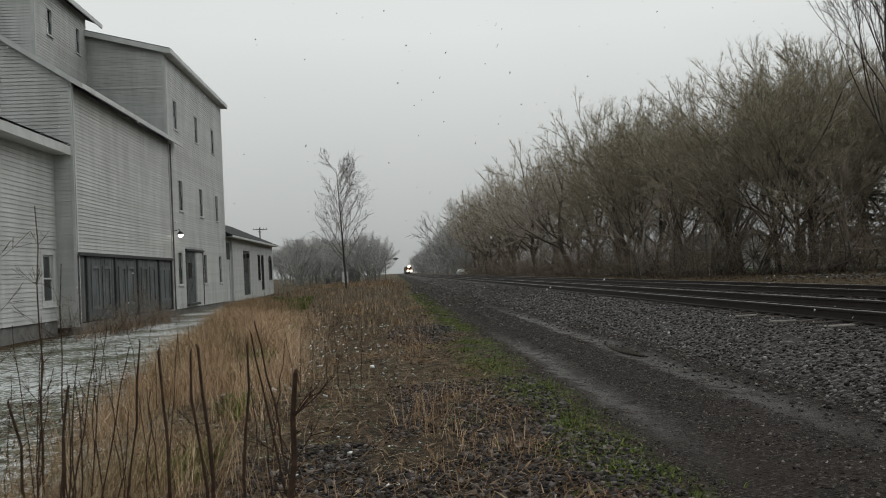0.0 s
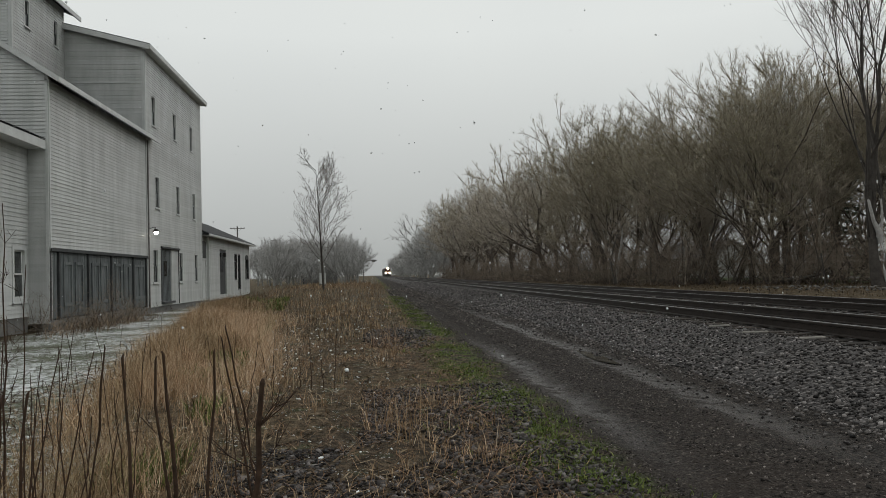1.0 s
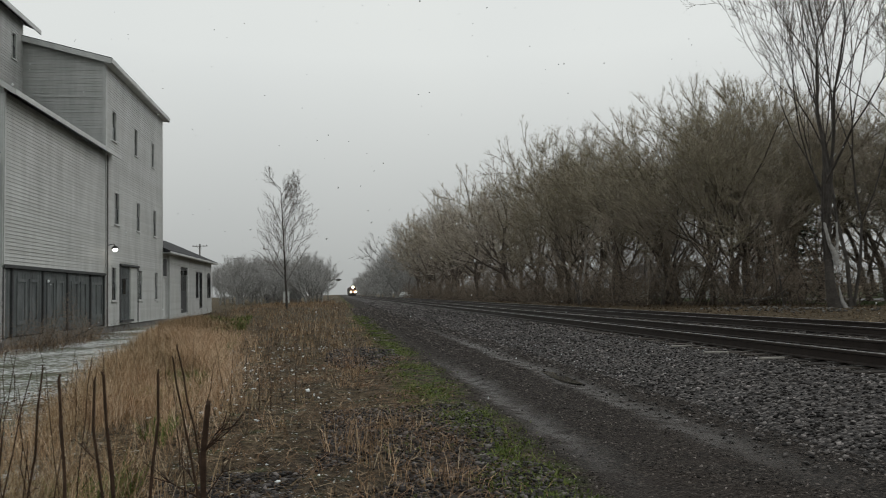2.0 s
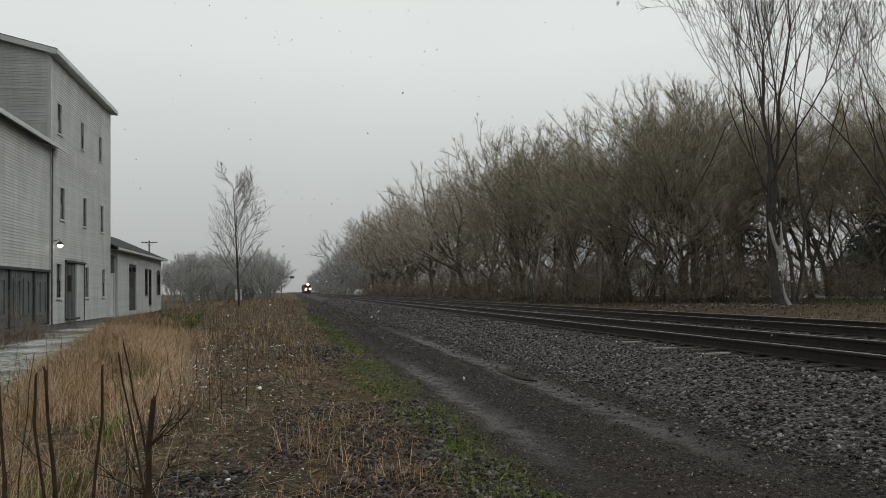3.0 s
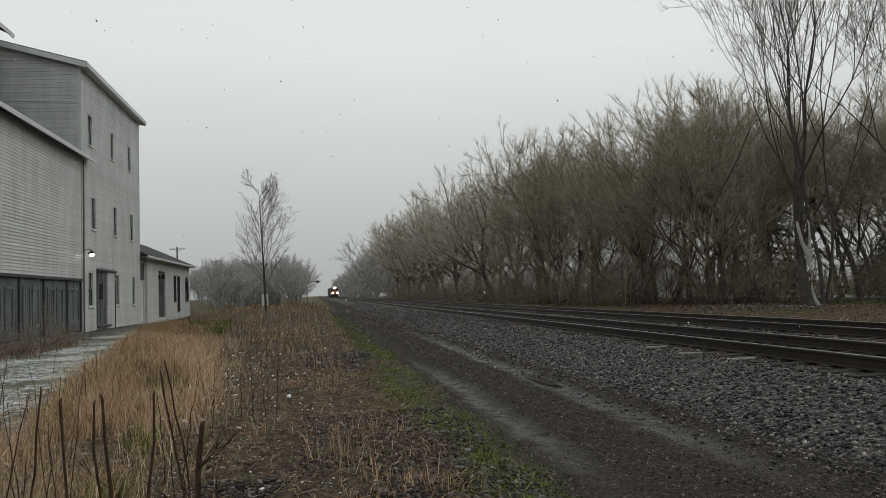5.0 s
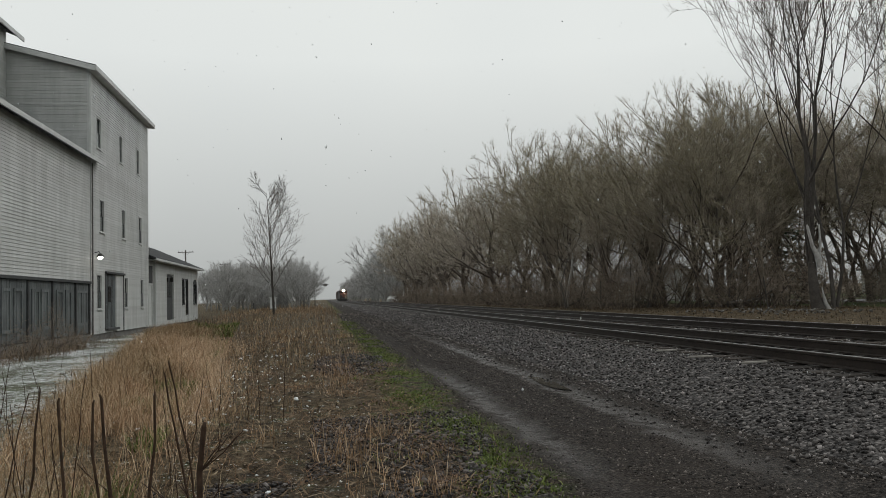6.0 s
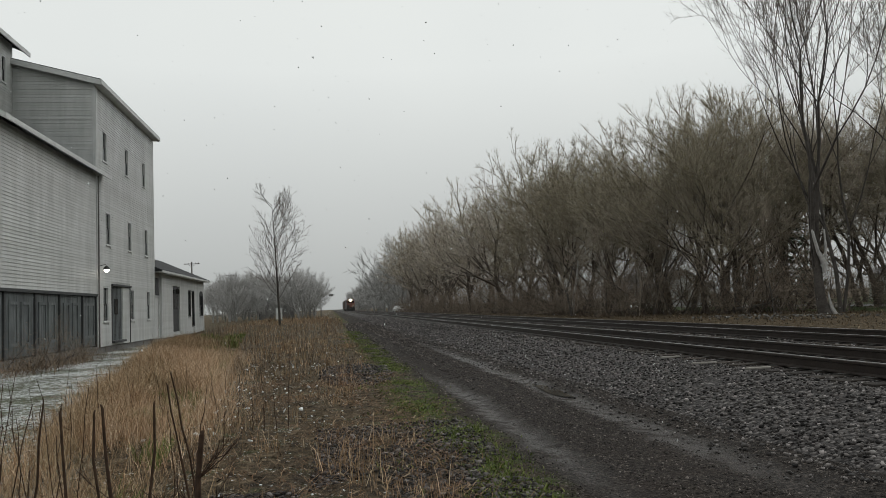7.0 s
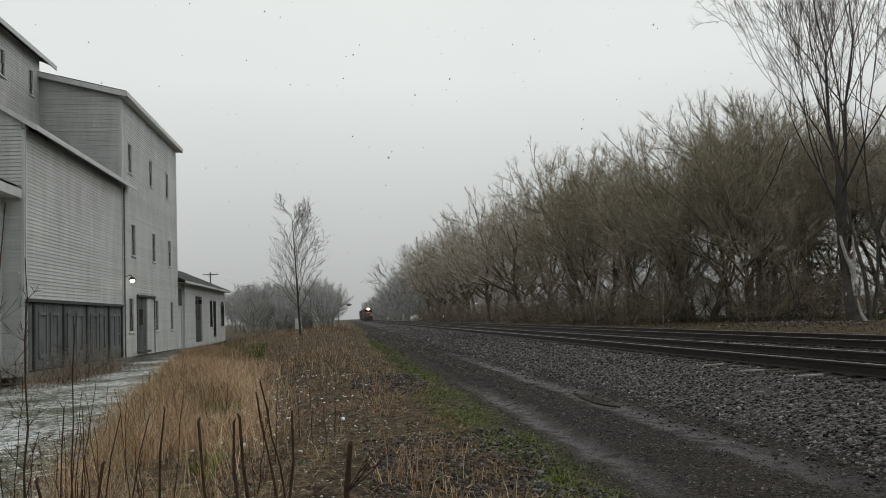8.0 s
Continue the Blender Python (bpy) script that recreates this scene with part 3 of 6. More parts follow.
    x_e, z_e = -9.5, 8.02
    ridge = -15.5
    zr = z_e + (x_e - ridge) * slope
    roof_slab("wing_roof", mill, [(x_e, z_e), (x_e, z_e + 0.12), (ridge, zr + 0.12), (ridge, zr)], 27.0, 37.64, M_SHINGLE, "dark shingled steep roof of the wing")
    roof_slab("eave_return", mill, [(x_e, z_e), (x_e, z_e + 0.12), (-9.88, z_e + 0.12 + 0.38 * slope), (-9.88, z_e + 0.38 * slope)], 37.66, 38.7, M_TRIM)
    part("fascia", boxed(x_e - 0.02, x_e + 0.03, 26.98, 38.72, z_e - 0.05, z_e + 0.125, bevel=0.006), M_TRIM, mill)
    part("rake_board", prism([(x_e, z_e - 0.06), (x_e, z_e + 0.13), (ridge, zr + 0.13), (ridge, zr - 0.06)], 26.95, 26.998), M_TRIM, mill)
    part("downpipe", rod(bmesh.new(), (-9.80, 37.72, 0.3), (-9.80, 37.72, 8.0), 0.035, sides=10), M_POLE, mill, "grey weathered downpipe")
    # monitor storey on the roof
    mm = pose(-13.4, 0, 0, 0, 0, EAST)
    mo = [(33.6, 34.1, 11.95, 13.1), (36.42, 36.9, 12.0, 13.2)]
    mwall = wall_with_openings("monitor_wall", mill, mm, 32.5, 37.62, 10.3, 14.0, mo, M_SIDING)
    clad(mwall, 32.6, 37.6, 10.35, 14.0, [(a - 0.02, b + 0.02, c - 0.06, d + 0.02) for a, b, c, d in mo])
    part("corner_board", boxed(32.5, 32.595, -0.035, 0, 10.4, 14.0), M_TRIM, mwall)
    for o in mo:
        sash_window(mill, mm, *o, trim=0.05)
    mf = part("monitor_gable", prism([(-19.5, 10.3), (-13.4, 10.3), (-13.4, 14.04), (-16.4, 15.36), (-19.5, 14.0)], 0, 0.18), M_SIDING, mill, m=pose(0, 32.5, 0))
    clad(mf, 0, 0, 10.4, 15.1, span=lambda z: (-19.5 if z < 13.9 else -19.4 + (z - 13.9) * 2.2, -13.5 if z < 14.05 else -13.5 - (z - 14.05) * 2.24))
    part("corner_board", boxed(-13.49, -13.4, -0.036, -0.002, 10.4, 13.9), M_TRIM, mf)
    roof_slab("monitor_roof", mill, [(-13.0, 13.88), (-13.0, 13.98), (-16.4, 15.5), (-19.9, 13.98), (-19.9, 13.86), (-16.4, 15.38)], 32.2, 38.6, M_SHINGLE, "dark shingled roof of the upper storey")
    part("fascia", boxed(-13.03, -12.98, 32.18, 38.62, 13.76, 13.97, bevel=0.006), M_TRIM, mill)
    part("rake_board", prism([(-13.0, 13.76), (-13.0, 13.98), (-16.4, 15.48), (-16.4, 15.26)], 32.14, 32.19), M_TRIM, mill)
    # annex nearest along the yard
    ma = pose(-10.55, 0, 0, 0, 0, EAST)
    ao = [(26.05, 27.0, 0.98, 2.72)]
    aw = wall_with_openings("annex_wall", mill, ma, 12.0, 27.18, 0.5, 5.85, ao, M_SIDING)
    clad(aw, 12.0, 27.16, 0.5, 5.85, [(a - 0.02, b + 0.02, c - 0.06, d + 0.02) for a, b, c, d in ao], step=0.135)
    sash_window(mill, ma, *ao[0], trim=0.13, label="white-cased double-hung window with dark glass", dark=False)
    part("annex_foundation", boxed(12.0, 27.18, 0.03, 0.3, -0.3, 0.5), M_FOUND, mill, m=ma)
    roof_slab("annex_roof", mill, [(-10.0, 6.04), (-10.0, 6.14), (-16.5, 8.0), (-16.5, 7.88)], 11.8, 27.17, M_SHINGLE)
    shingle_courses(mill, -9.96, 6.15, 0.286, 2.0, 11.9, 27.15)
    part("fascia", boxed(-10.03, -9.97, 11.8, 27.17, 5.82, 6.11, bevel=0.008), M_TRIM, mill)
    part("soffit", boxed(-10.55, -10.03, 11.8, 27.17, 5.84, 5.87), M_TRIM, mill)
    part("annex_end_wall", boxed(-16.5, -10.55, 12.0, 12.2, -0.2, 5.9), M_SIDING, mill)
    part("back_wall", boxed(-16.7, -16.5, 12.0, 37.7, -0.2, 10.3), M_SIDING, mill)
    # lit yard lamp on its bracket
    lamp = empty("wall_lamp", pose(-9.87, 37.95, 3.75), "lit yard lamp with metal shade on wall bracket", "lamp")
    bm = bmesh.new()
    rod(bm, (0, 0, 0.18), (0.28, 0, 0.26), 0.015)
    rod(bm, (0.28, 0, 0.26), (0.33, 0, 0.16), 0.015)
    part("bracket", bm, M_IRON, lamp)
    part("wall_plate", boxed(-0.02, 0.01, -0.06, 0.06, 0.1, 0.26, bevel=0.006), M_IRON, lamp)
    bm = bmesh.new()
    bmesh.ops.create_cone(bm, cap_ends=False, segments=20, radius1=0.17, radius2=0.06, depth=0.14, matrix=pose(0.33, 0, 0.1))
    part("shade", bm, M_IRON, lamp)
    bm = bmesh.new()
    bmesh.ops.create_uvsphere(bm, u_segments=14, v_segments=10, radius=0.105, matrix=pose(0.33, 0, -0.0))
    part("bulb", bm, M_BULB, lamp, "lit white bulb", smooth=True)


make_mill()


def make_shed():
    shed = empty("depot_shed", None, "low white clapboard shed with dark doors and shingled roof", "shed")
    m = pose(-9.92, 0, 0, 0, 0, EAST)
    y0, y1 = 50.9, 66.6
    ops = [(54.3, 56.6, 0.5, 3.55), (59.7, 60.7, 1.45, 3.4), (61.1, 62.2, 0.7, 3.4), (64.5, 66.1, 1.45, 3.15)]
    wall = wall_with_openings("shed_wall", shed, m, y0, y1, 0.2, 4.3, ops, M_SIDING)
    clad(wall, y0 + 0.1, y1 - 0.1, 0.25, 4.3, [(a - 0.02, b + 0.02, c - 0.04, d + 0.02) for a, b, c, d in ops])
    for a in (y0, y1 - 0.095):
        part("corner_board", boxed(a, a + 0.095, -0.035, 0, 0.2, 4.3), M_TRIM, wall)
    d = part("door", boxed(54.34, 56.56, 0.06, 0.12, 0.5, 3.5), M_DARKWOOD, shed, "dark double door with glazed upper lights", m)
    for a, b in ((54.5, 55.35), (55.55, 56.4)):
        part("door_light", boxed(a, b, 0.045, 0.059, 2.0, 3.3), M_CARGLASS, d)
    for o in ops[1:]:
        sash_window(shed, m, *o, trim=0.06, frame_mat=M_DARKWOOD)
    bm = bmesh.new()
    arc = [(65.3 + 0.8 * math.cos(t), 3.15 + 0.3 * math.sin(t)) for t in np.linspace(0, math.pi, 12)]
    bm.faces.new([bm.verts.new((u, -0.034, z)) for u, z in arc])
    r = bmesh.ops.extrude_face_region(bm, geom=list(bm.faces))
    for v in r["geom"]:
        if isinstance(v, bmesh.types.BMVert):
            v.co.y += 0.03
    bmesh.ops.recalc_face_normals(bm, faces=bm.faces)
    part("arched_head", bm, M_DARKWOOD, shed, m=m)
    # short link between mill and shed
    link = wall_with_openings("link_wall", shed, pose(-10.05, 0, 0, 0, 0, EAST), 49.0, 50.88, 0.2, 4.25, [(49.5, 50.6, 0.35, 2.7)], M_SIDING)
    clad(link, 49.0, 50.88, 0.25, 4.25, [(49.48, 50.62, 0.3, 2.74)])
    part("small_door", boxed(49.5, 50.6, 0.02, 0.07, 0.35, 2.7), M_TRIM, shed, "white painted panel door", pose(-10.05, 0, 0, 0, 0, EAST))
    part("notice_panel", boxed(49.35, 50.6, -0.05, -0.031, 2.85, 3.9), M_DARKWOOD, shed, m=pose(-10.05, 0, 0, 0, 0, EAST))
    part("shed_end_wall", prism([(-10.1, 0), (-10.1, 4.25), (-13.3, 5.75), (-16.5, 4.25), (-16.5, 0)], 66.4, 66.6), M_SIDING, shed)
    part("shed_back_wall", boxed(-16.7, -16.5, 49, 66.6, -0.2, 4.3), M_SIDING, shed)
    roof_slab("shed_roof", shed, [(-9.45, 4.22), (-9.45, 4.34), (-13.3, 6.1), (-17.1, 4.34), (-17.1, 4.22), (-13.3, 5.95)], 49.0, 67.1, M_SHINGLE, "dark shingled roof")
    part("fascia", boxed(-9.47, -9.42, 48.99, 67.12, 4.18, 4.31, bevel=0.006), M_TRIM, shed)
    part("soffit", boxed(-9.9, -9.47, 49.0, 67.0, 4.2, 4.22), M_TRIM, shed)
    part("shed_foundation", boxed(49.0, 66.6, 0.02, 0.3, -0.3, 0.25), M_FOUND, shed, m=m)
    lamp = part("door_lamp", boxed(55.3, 55.55, -0.22, -0.03, 3.05, 3.35, bevel=0.03), M_IRON, shed, "unlit dark wall lantern", m)


make_shed()


# ---- railway ----
def bed_profile():
    return [(4.75, -0.06), (5.0, 0.04), (6.35, 0.35), (6.6, 0.385), (10.0, 0.385), (10.2, 0.355), (13.3, 0.355), (13.6, 0.325), (15.3, 0.08), (15.6, -0.05)]


def bed_height(x):
    p = bed_profile()
    for (a, za), (b, zb) in zip(p, p[1:]):
        if a <= x <= b:
            return za + (zb - za) * (x - a) / (b - a)
    return 0.0


def make_track_bed():
    bm = bmesh.new()
    ys = [-60, -20, 0] + list(range(4, 120, 4)) + [160, 240, 400, 700, 1500]
    rows = [[bm.verts.new((x, y, z)) for x, z in bed_profile()] for y in ys]
    for a, b in zip(rows, rows[1:]):
        for i in range(len(a) - 1):
            bm.faces.new((a[i], a[i + 1], b[i + 1], b[i]))
    m, n, l, b = material("ballast_bed", 0.8)
    b.inputs["Specular IOR Level"].default_value = 0.2
    geo = n.new("ShaderNodeNewGeometry")
    cell = n.new("ShaderNodeTexVoronoi")
    cell.inputs["Scale"].default_value = 24
    l.new(geo.outputs["Position"], cell.inputs["Vector"])
    tone = n.new("ShaderNodeSeparateColor")
    l.new(cell.outputs["Color"], tone.inputs[0])
    c = ramp_node(n, l, tone.outputs[0], [(0.0, (0.012, 0.011, 0.011)), (0.5, (0.068, 0.061, 0.059)), (0.9, (0.16, 0.146, 0.14)), (1.0, (0.24, 0.22, 0.21))])
    # shade between the drawn stones, darkened into their colour
    gap_shade = ramp_node(n, l, cell.outputs["Distance"], [(0.25, (1, 1, 1)), (0.7, (0.45, 0.45, 0.45))])
    l.new(mix_node(n, l, 1.0, c, gap_shade, "MULTIPLY"), b.inputs["Base Color"])
    bump_node(n, l, math_node(n, l, "SUBTRACT", 1.0, cell.outputs["Distance"]), 1.0, 0.03, b)
    tagged(part("track_bed", bm, m), "raised bed of dark crushed stone under the tracks", "track bed", kind="structure")


make_track_bed()


def make_track(centre, level):
    t = empty("railway_track", pose(centre, 0, level), "steel rails on creosoted sleepers in dark ballast", "railway track", "parallel railway tracks")
    prof = [(-0.07, 0.0), (0.07, 0.0), (0.07, 0.014), (0.012, 0.03), (0.012, 0.125), (0.036, 0.135), (0.036, 0.165), (0.028, 0.172),
            (-0.028, 0.172), (-0.036, 0.165), (-0.036, 0.135), (-0.012, 0.125), (-0.012, 0.03), (-0.07, 0.014)]
    for s in (-0.755, 0.755):
        r = part("rail", prism([(s + x, 0.43 + z) for x, z in prof], -60, 1400), M_RAIL, t)
        part("rail_head", boxed(s - 0.026, s + 0.026, -60, 1400, 0.602, 0.6045), M_RAILTOP, r, "worn bright running surface")
    bm = boxed(-1.3, 1.3, -0.115, 0.115, 0.24, 0.42, bevel=0.012)
    proto = part("sleeper", bm, M_TIE, t)
    me = proto.data
    proto.location = (0, 1.0, 0)
    for i in range(1, 140):
        ob = new("sleeper", me)
        ob.parent = t
        ob.matrix_basis = pose(random.uniform(-0.05, 0.05), 1.0 + i * 0.53, random.uniform(-0.012, 0.006), 0, 0, random.uniform(-1, 1))
    pl = part("tie_plate", boxed(-0.15, 0.15, -0.09, 0.09, 0.421, 0.433), M_IRON, t)
    pl.location = (-0.755, 1.0, 0)
    for i in range(120):
        for s in (-0.755, 0.755):
            if i or s > 0:
                ob = new("tie_plate", pl.data)
                ob.parent = t
                ob.location = (s, 1.0 + i * 0.53, 0)
    bm = bmesh.new()
    far = []
    v, f = [], []
    for i in range(560):
        y = 75.2 + i * 0.53
        k = len(v)
        v += [(-1.3, y - 0.11, 0.3), (1.3, y - 0.11, 0.3), (1.3, y + 0.11, 0.3), (-1.3, y + 0.11, 0.3), (-1.3, y - 0.11, 0.42), (1.3, y - 0.11, 0.42), (1.3, y + 0.11, 0.42), (-1.3, y + 0.11, 0.42)]
        for q in ((4, 5, 6), (4, 6, 7), (0, 1, 5), (0, 5, 4), (3, 0, 4), (3, 4, 7), (1, 2, 6), (1, 6, 5)):
            f.append([k + j for j in q])
    bm.free()
    ob = link_mesh("sleeper_row", tri_mesh("sleeper_row", v, f, [M_TIE]), None, t)
    ob["kind"] = "stuff"
    return t


make_track(7.955, -0.01)
make_track(12.055, -0.04)

for (x, y, r) in ((6.62, 12.3, 4), (6.5, 13.7, -9), (6.55, 15.1, 6)):
    ob = part("wood_splinter", boxed(-0.2, 0.2, -0.025, 0.025, 0, 0.03, bevel=0.008), M_TIEEND, m=pose(x, y, bed_height(x) + 0.03, 0, 6 if x < 6.5 else 0, r))
    tagged(ob, "pale broken slat of wood lying on ballast", "wood scrap", "wood scraps by the rail")


# ---- loose stones ----
def chip_shape():
    """A small four-sided chip."""
    v = np.array([(1, 0, -0.4), (-0.5, 0.87, -0.4), (-0.5, -0.87, -0.4), (0, 0, 0.9)])
    return v, np.array([(0, 2, 1), (0, 1, 3), (1, 2, 3), (2, 0, 3)])


def stone_shape():
    """An eight-cornered block, bent out of shape stone by stone."""
    v = np.array([(x, y, z) for z in (-0.6, 0.6) for y in (-0.6, 0.6) for x in (-0.6, 0.6)])
    f = np.array([(0, 2, 1), (1, 2, 3), (4, 5, 6), (5, 7, 6), (0, 1, 4), (1, 5, 4), (2, 6, 3), (3, 6, 7), (0, 4, 2), (2, 4, 6), (1, 3, 5), (3, 7, 5)])
    return v, f


def stones(name, spots, sizes, mat, label, category, seed, flat=0.7, shape=None):
    rng = np.random.default_rng(seed)
    if len(spots) == 0:
        return
    v0, f0 = (shape or stone_shape)()
    n, k = len(spots), len(v0)
    jitter = rng.uniform(0.45, 1.3, (n, k, 3))
    v = v0[None] * jitter
    v = v * (rng.uniform(0.65, 1.35, (n, 1, 3)) * np.array([1, 1, flat]))
    a, b = rng.uniform(0, 6.28, n), rng.uniform(-0.9, 0.9, n)
    ca, sa, cb, sb = np.cos(a), np.sin(a), np.cos(b), np.sin(b)
    rz = np.zeros((n, 3, 3))
    rz[:, 0, 0], rz[:, 0, 1], rz[:, 1, 0], rz[:, 1, 1], rz[:, 2, 2] = ca, -sa, sa, ca, 1
    rx = np.zeros((n, 3, 3))
    rx[:, 0, 0], rx[:, 1, 1], rx[:, 1, 2], rx[:, 2, 1], rx[:, 2, 2] = 1, cb, -sb, sb, cb
    v = np.einsum("nij,nkj->nki", rz @ rx, v) * np.asarray(sizes)[:, None, None] + np.asarray(spots)[:, None, :]
    f = (f0[None] + (np.arange(n) * k)[:, None, None]).reshape(-1, 3)
    ob = link_mesh(name, tri_mesh(name, v.reshape(-1, 3), f, [mat]), None)
    return tagged(ob, label, category, kind="stuff")


def make_stones():
    rng = np.random.default_rng(11)
    p = []
    n = 30000
    y = 4 + 116 * rng.uniform(0, 1, n) ** 2.3
    x = rng.uniform(4.7, 7.1, n)
    x = np.where(rng.uniform(0, 1, n) < 0.08, rng.uniform(4.2, 4.9, n), x)
    size = rng.uniform(0.014, 0.036, n) * (1 + np.maximum(0, y - 14) * 0.02)
    for i in range(n):
        p.append((x[i], y[i], (bed_height(x[i]) if x[i] > 4.75 else rise(x[i], y[i])) + size[i] * 0.2))
    stones("ballast_stones", p, size, M_BALLAST, "grey angular crushed stones on the track shoulder", "ballast", 1)
    p, n = [], 4500
    y = 4 + 40 * rng.uniform(0, 1, n) ** 1.8
    x = np.concatenate([rng.uniform(7.3, 8.6, n // 2), rng.uniform(8.8, 11.2, n - n // 2)])
    size = rng.uniform(0.028, 0.045, n) * (1 + np.maximum(0, y - 14) * 0.02)
    stones("ballast_between_rails", [(x[i], y[i], bed_height(x[i]) + 0.01) for i in range(n)], size, M_BALLAST, "dark crushed stones between the rails", "ballast", 2)
    p, s = [], []
    for i in range(60000):
        yy = 4 + 80 * rng.uniform() ** 2.8
        xx = rng.uniform(1.6, 4.9)
        in_rut = min(abs(xx - 2.7), abs(xx - 4.2)) < 0.27
        if in_rut and rng.uniform() < 0.82:
            continue
        sz = rng.uniform(0.006, 0.02) if rng.uniform() < 0.97 else rng.uniform(0.02, 0.032)
        p.append((xx, yy, rise(xx, yy) + sz * 0.1))
        s.append(sz * (1 + max(0, yy - 10) * 0.05))
    stones("road_gravel", p, s, M_GRAVEL, "dark wet cinder gravel on the service road", "gravel", 3, shape=chip_shape)
    p, s = [], []
    for i in range(16000):
        yy = 3.5 + 8.5 * rng.uniform() ** 1.2
        xx = rng.uniform(-1.0, 2.1)
        d = noise.noise((xx * 0.9, yy * 0.6, 7))
        if d < -0.12 or (yy > 8.5 and xx < 0.2) or xx < -0.15 * yy + 0.2:
            continue
        sz = rng.uniform(0.014, 0.042)
        p.append((xx, yy, rise(xx, yy) + sz * 0.15))
        s.append(sz)
    for i in range(1800):
        yy, xx = rng.uniform(17.5, 23.5), rng.uniform(0.1, 1.8)
        if ((yy - 20.3) / 3) ** 2 + ((xx - 0.95) / 0.9) ** 2 < 1:
            sz = rng.uniform(0.03, 0.06)
            p.append((xx, yy, rise(xx, yy) + sz * 0.2))
            s.append(sz)
    stones("bank_stones", p, s, M_BANKSTONE, "dark angular stones spilled among grass", "stones", 4, 0.5)


make_stones()

# puddle in the rut
bm = bmesh.new()
ring = [(4.24 + 0.15 * math.cos(a) + 0.03 * math.sin(3 * a), 15.1 + 1.25 * math.sin(a), 0) for a in np.linspace(0, 2 * math.pi, 25)[:-1]]
bm.faces.new([bm.verts.new(p) for p in ring])
tagged(part("puddle", bm, M_WATER, m=pose(0, 0, -0.034)), "shallow muddy puddle in the wheel rut", "puddle")


# ---- grass and weeds ----
def blades(name, roots, heights, widths, leans, mat, label, category, seed, bend=0.5):
    rng = np.random.default_rng(seed)
    roots, heights, widths, leans = map(np.asarray, (roots, heights, widths, leans))
    n = len(roots)
    a = rng.uniform(0, 6.283, n)
    b = a + rng.uniform(0.6, 2.4, n)
    side = np.stack([np.cos(a), np.sin(a), np.zeros(n)], 1) * widths[:, None] / 2
    lean = np.stack([np.cos(b), np.sin(b), np.zeros(n)], 1) * (heights * leans)[:, None]
    up = np.stack([np.zeros(n), np.zeros(n), heights], 1)
    p1 = roots + up * 0.55 + lean * (0.55 - 0.35 * bend)
    p2 = roots + up * (1 - 0.25 * np.minimum(leans, 1))[:, None] + lean
    v = np.stack([roots - side, roots + side, p1 - side * 0.7, p1 + side * 0.7, p2], 1)
    f0 = np.array([[0, 1, 3], [0, 3, 2], [2, 3, 4]])
    f = (f0[None] + (np.arange(n) * 5)[:, None, None]).reshape(-1, 3)
    ob = link_mesh(name, tri_mesh(name, v.reshape(-1, 3), f, [mat]), None)
    return tagged(ob, label, category, kind="stuff")


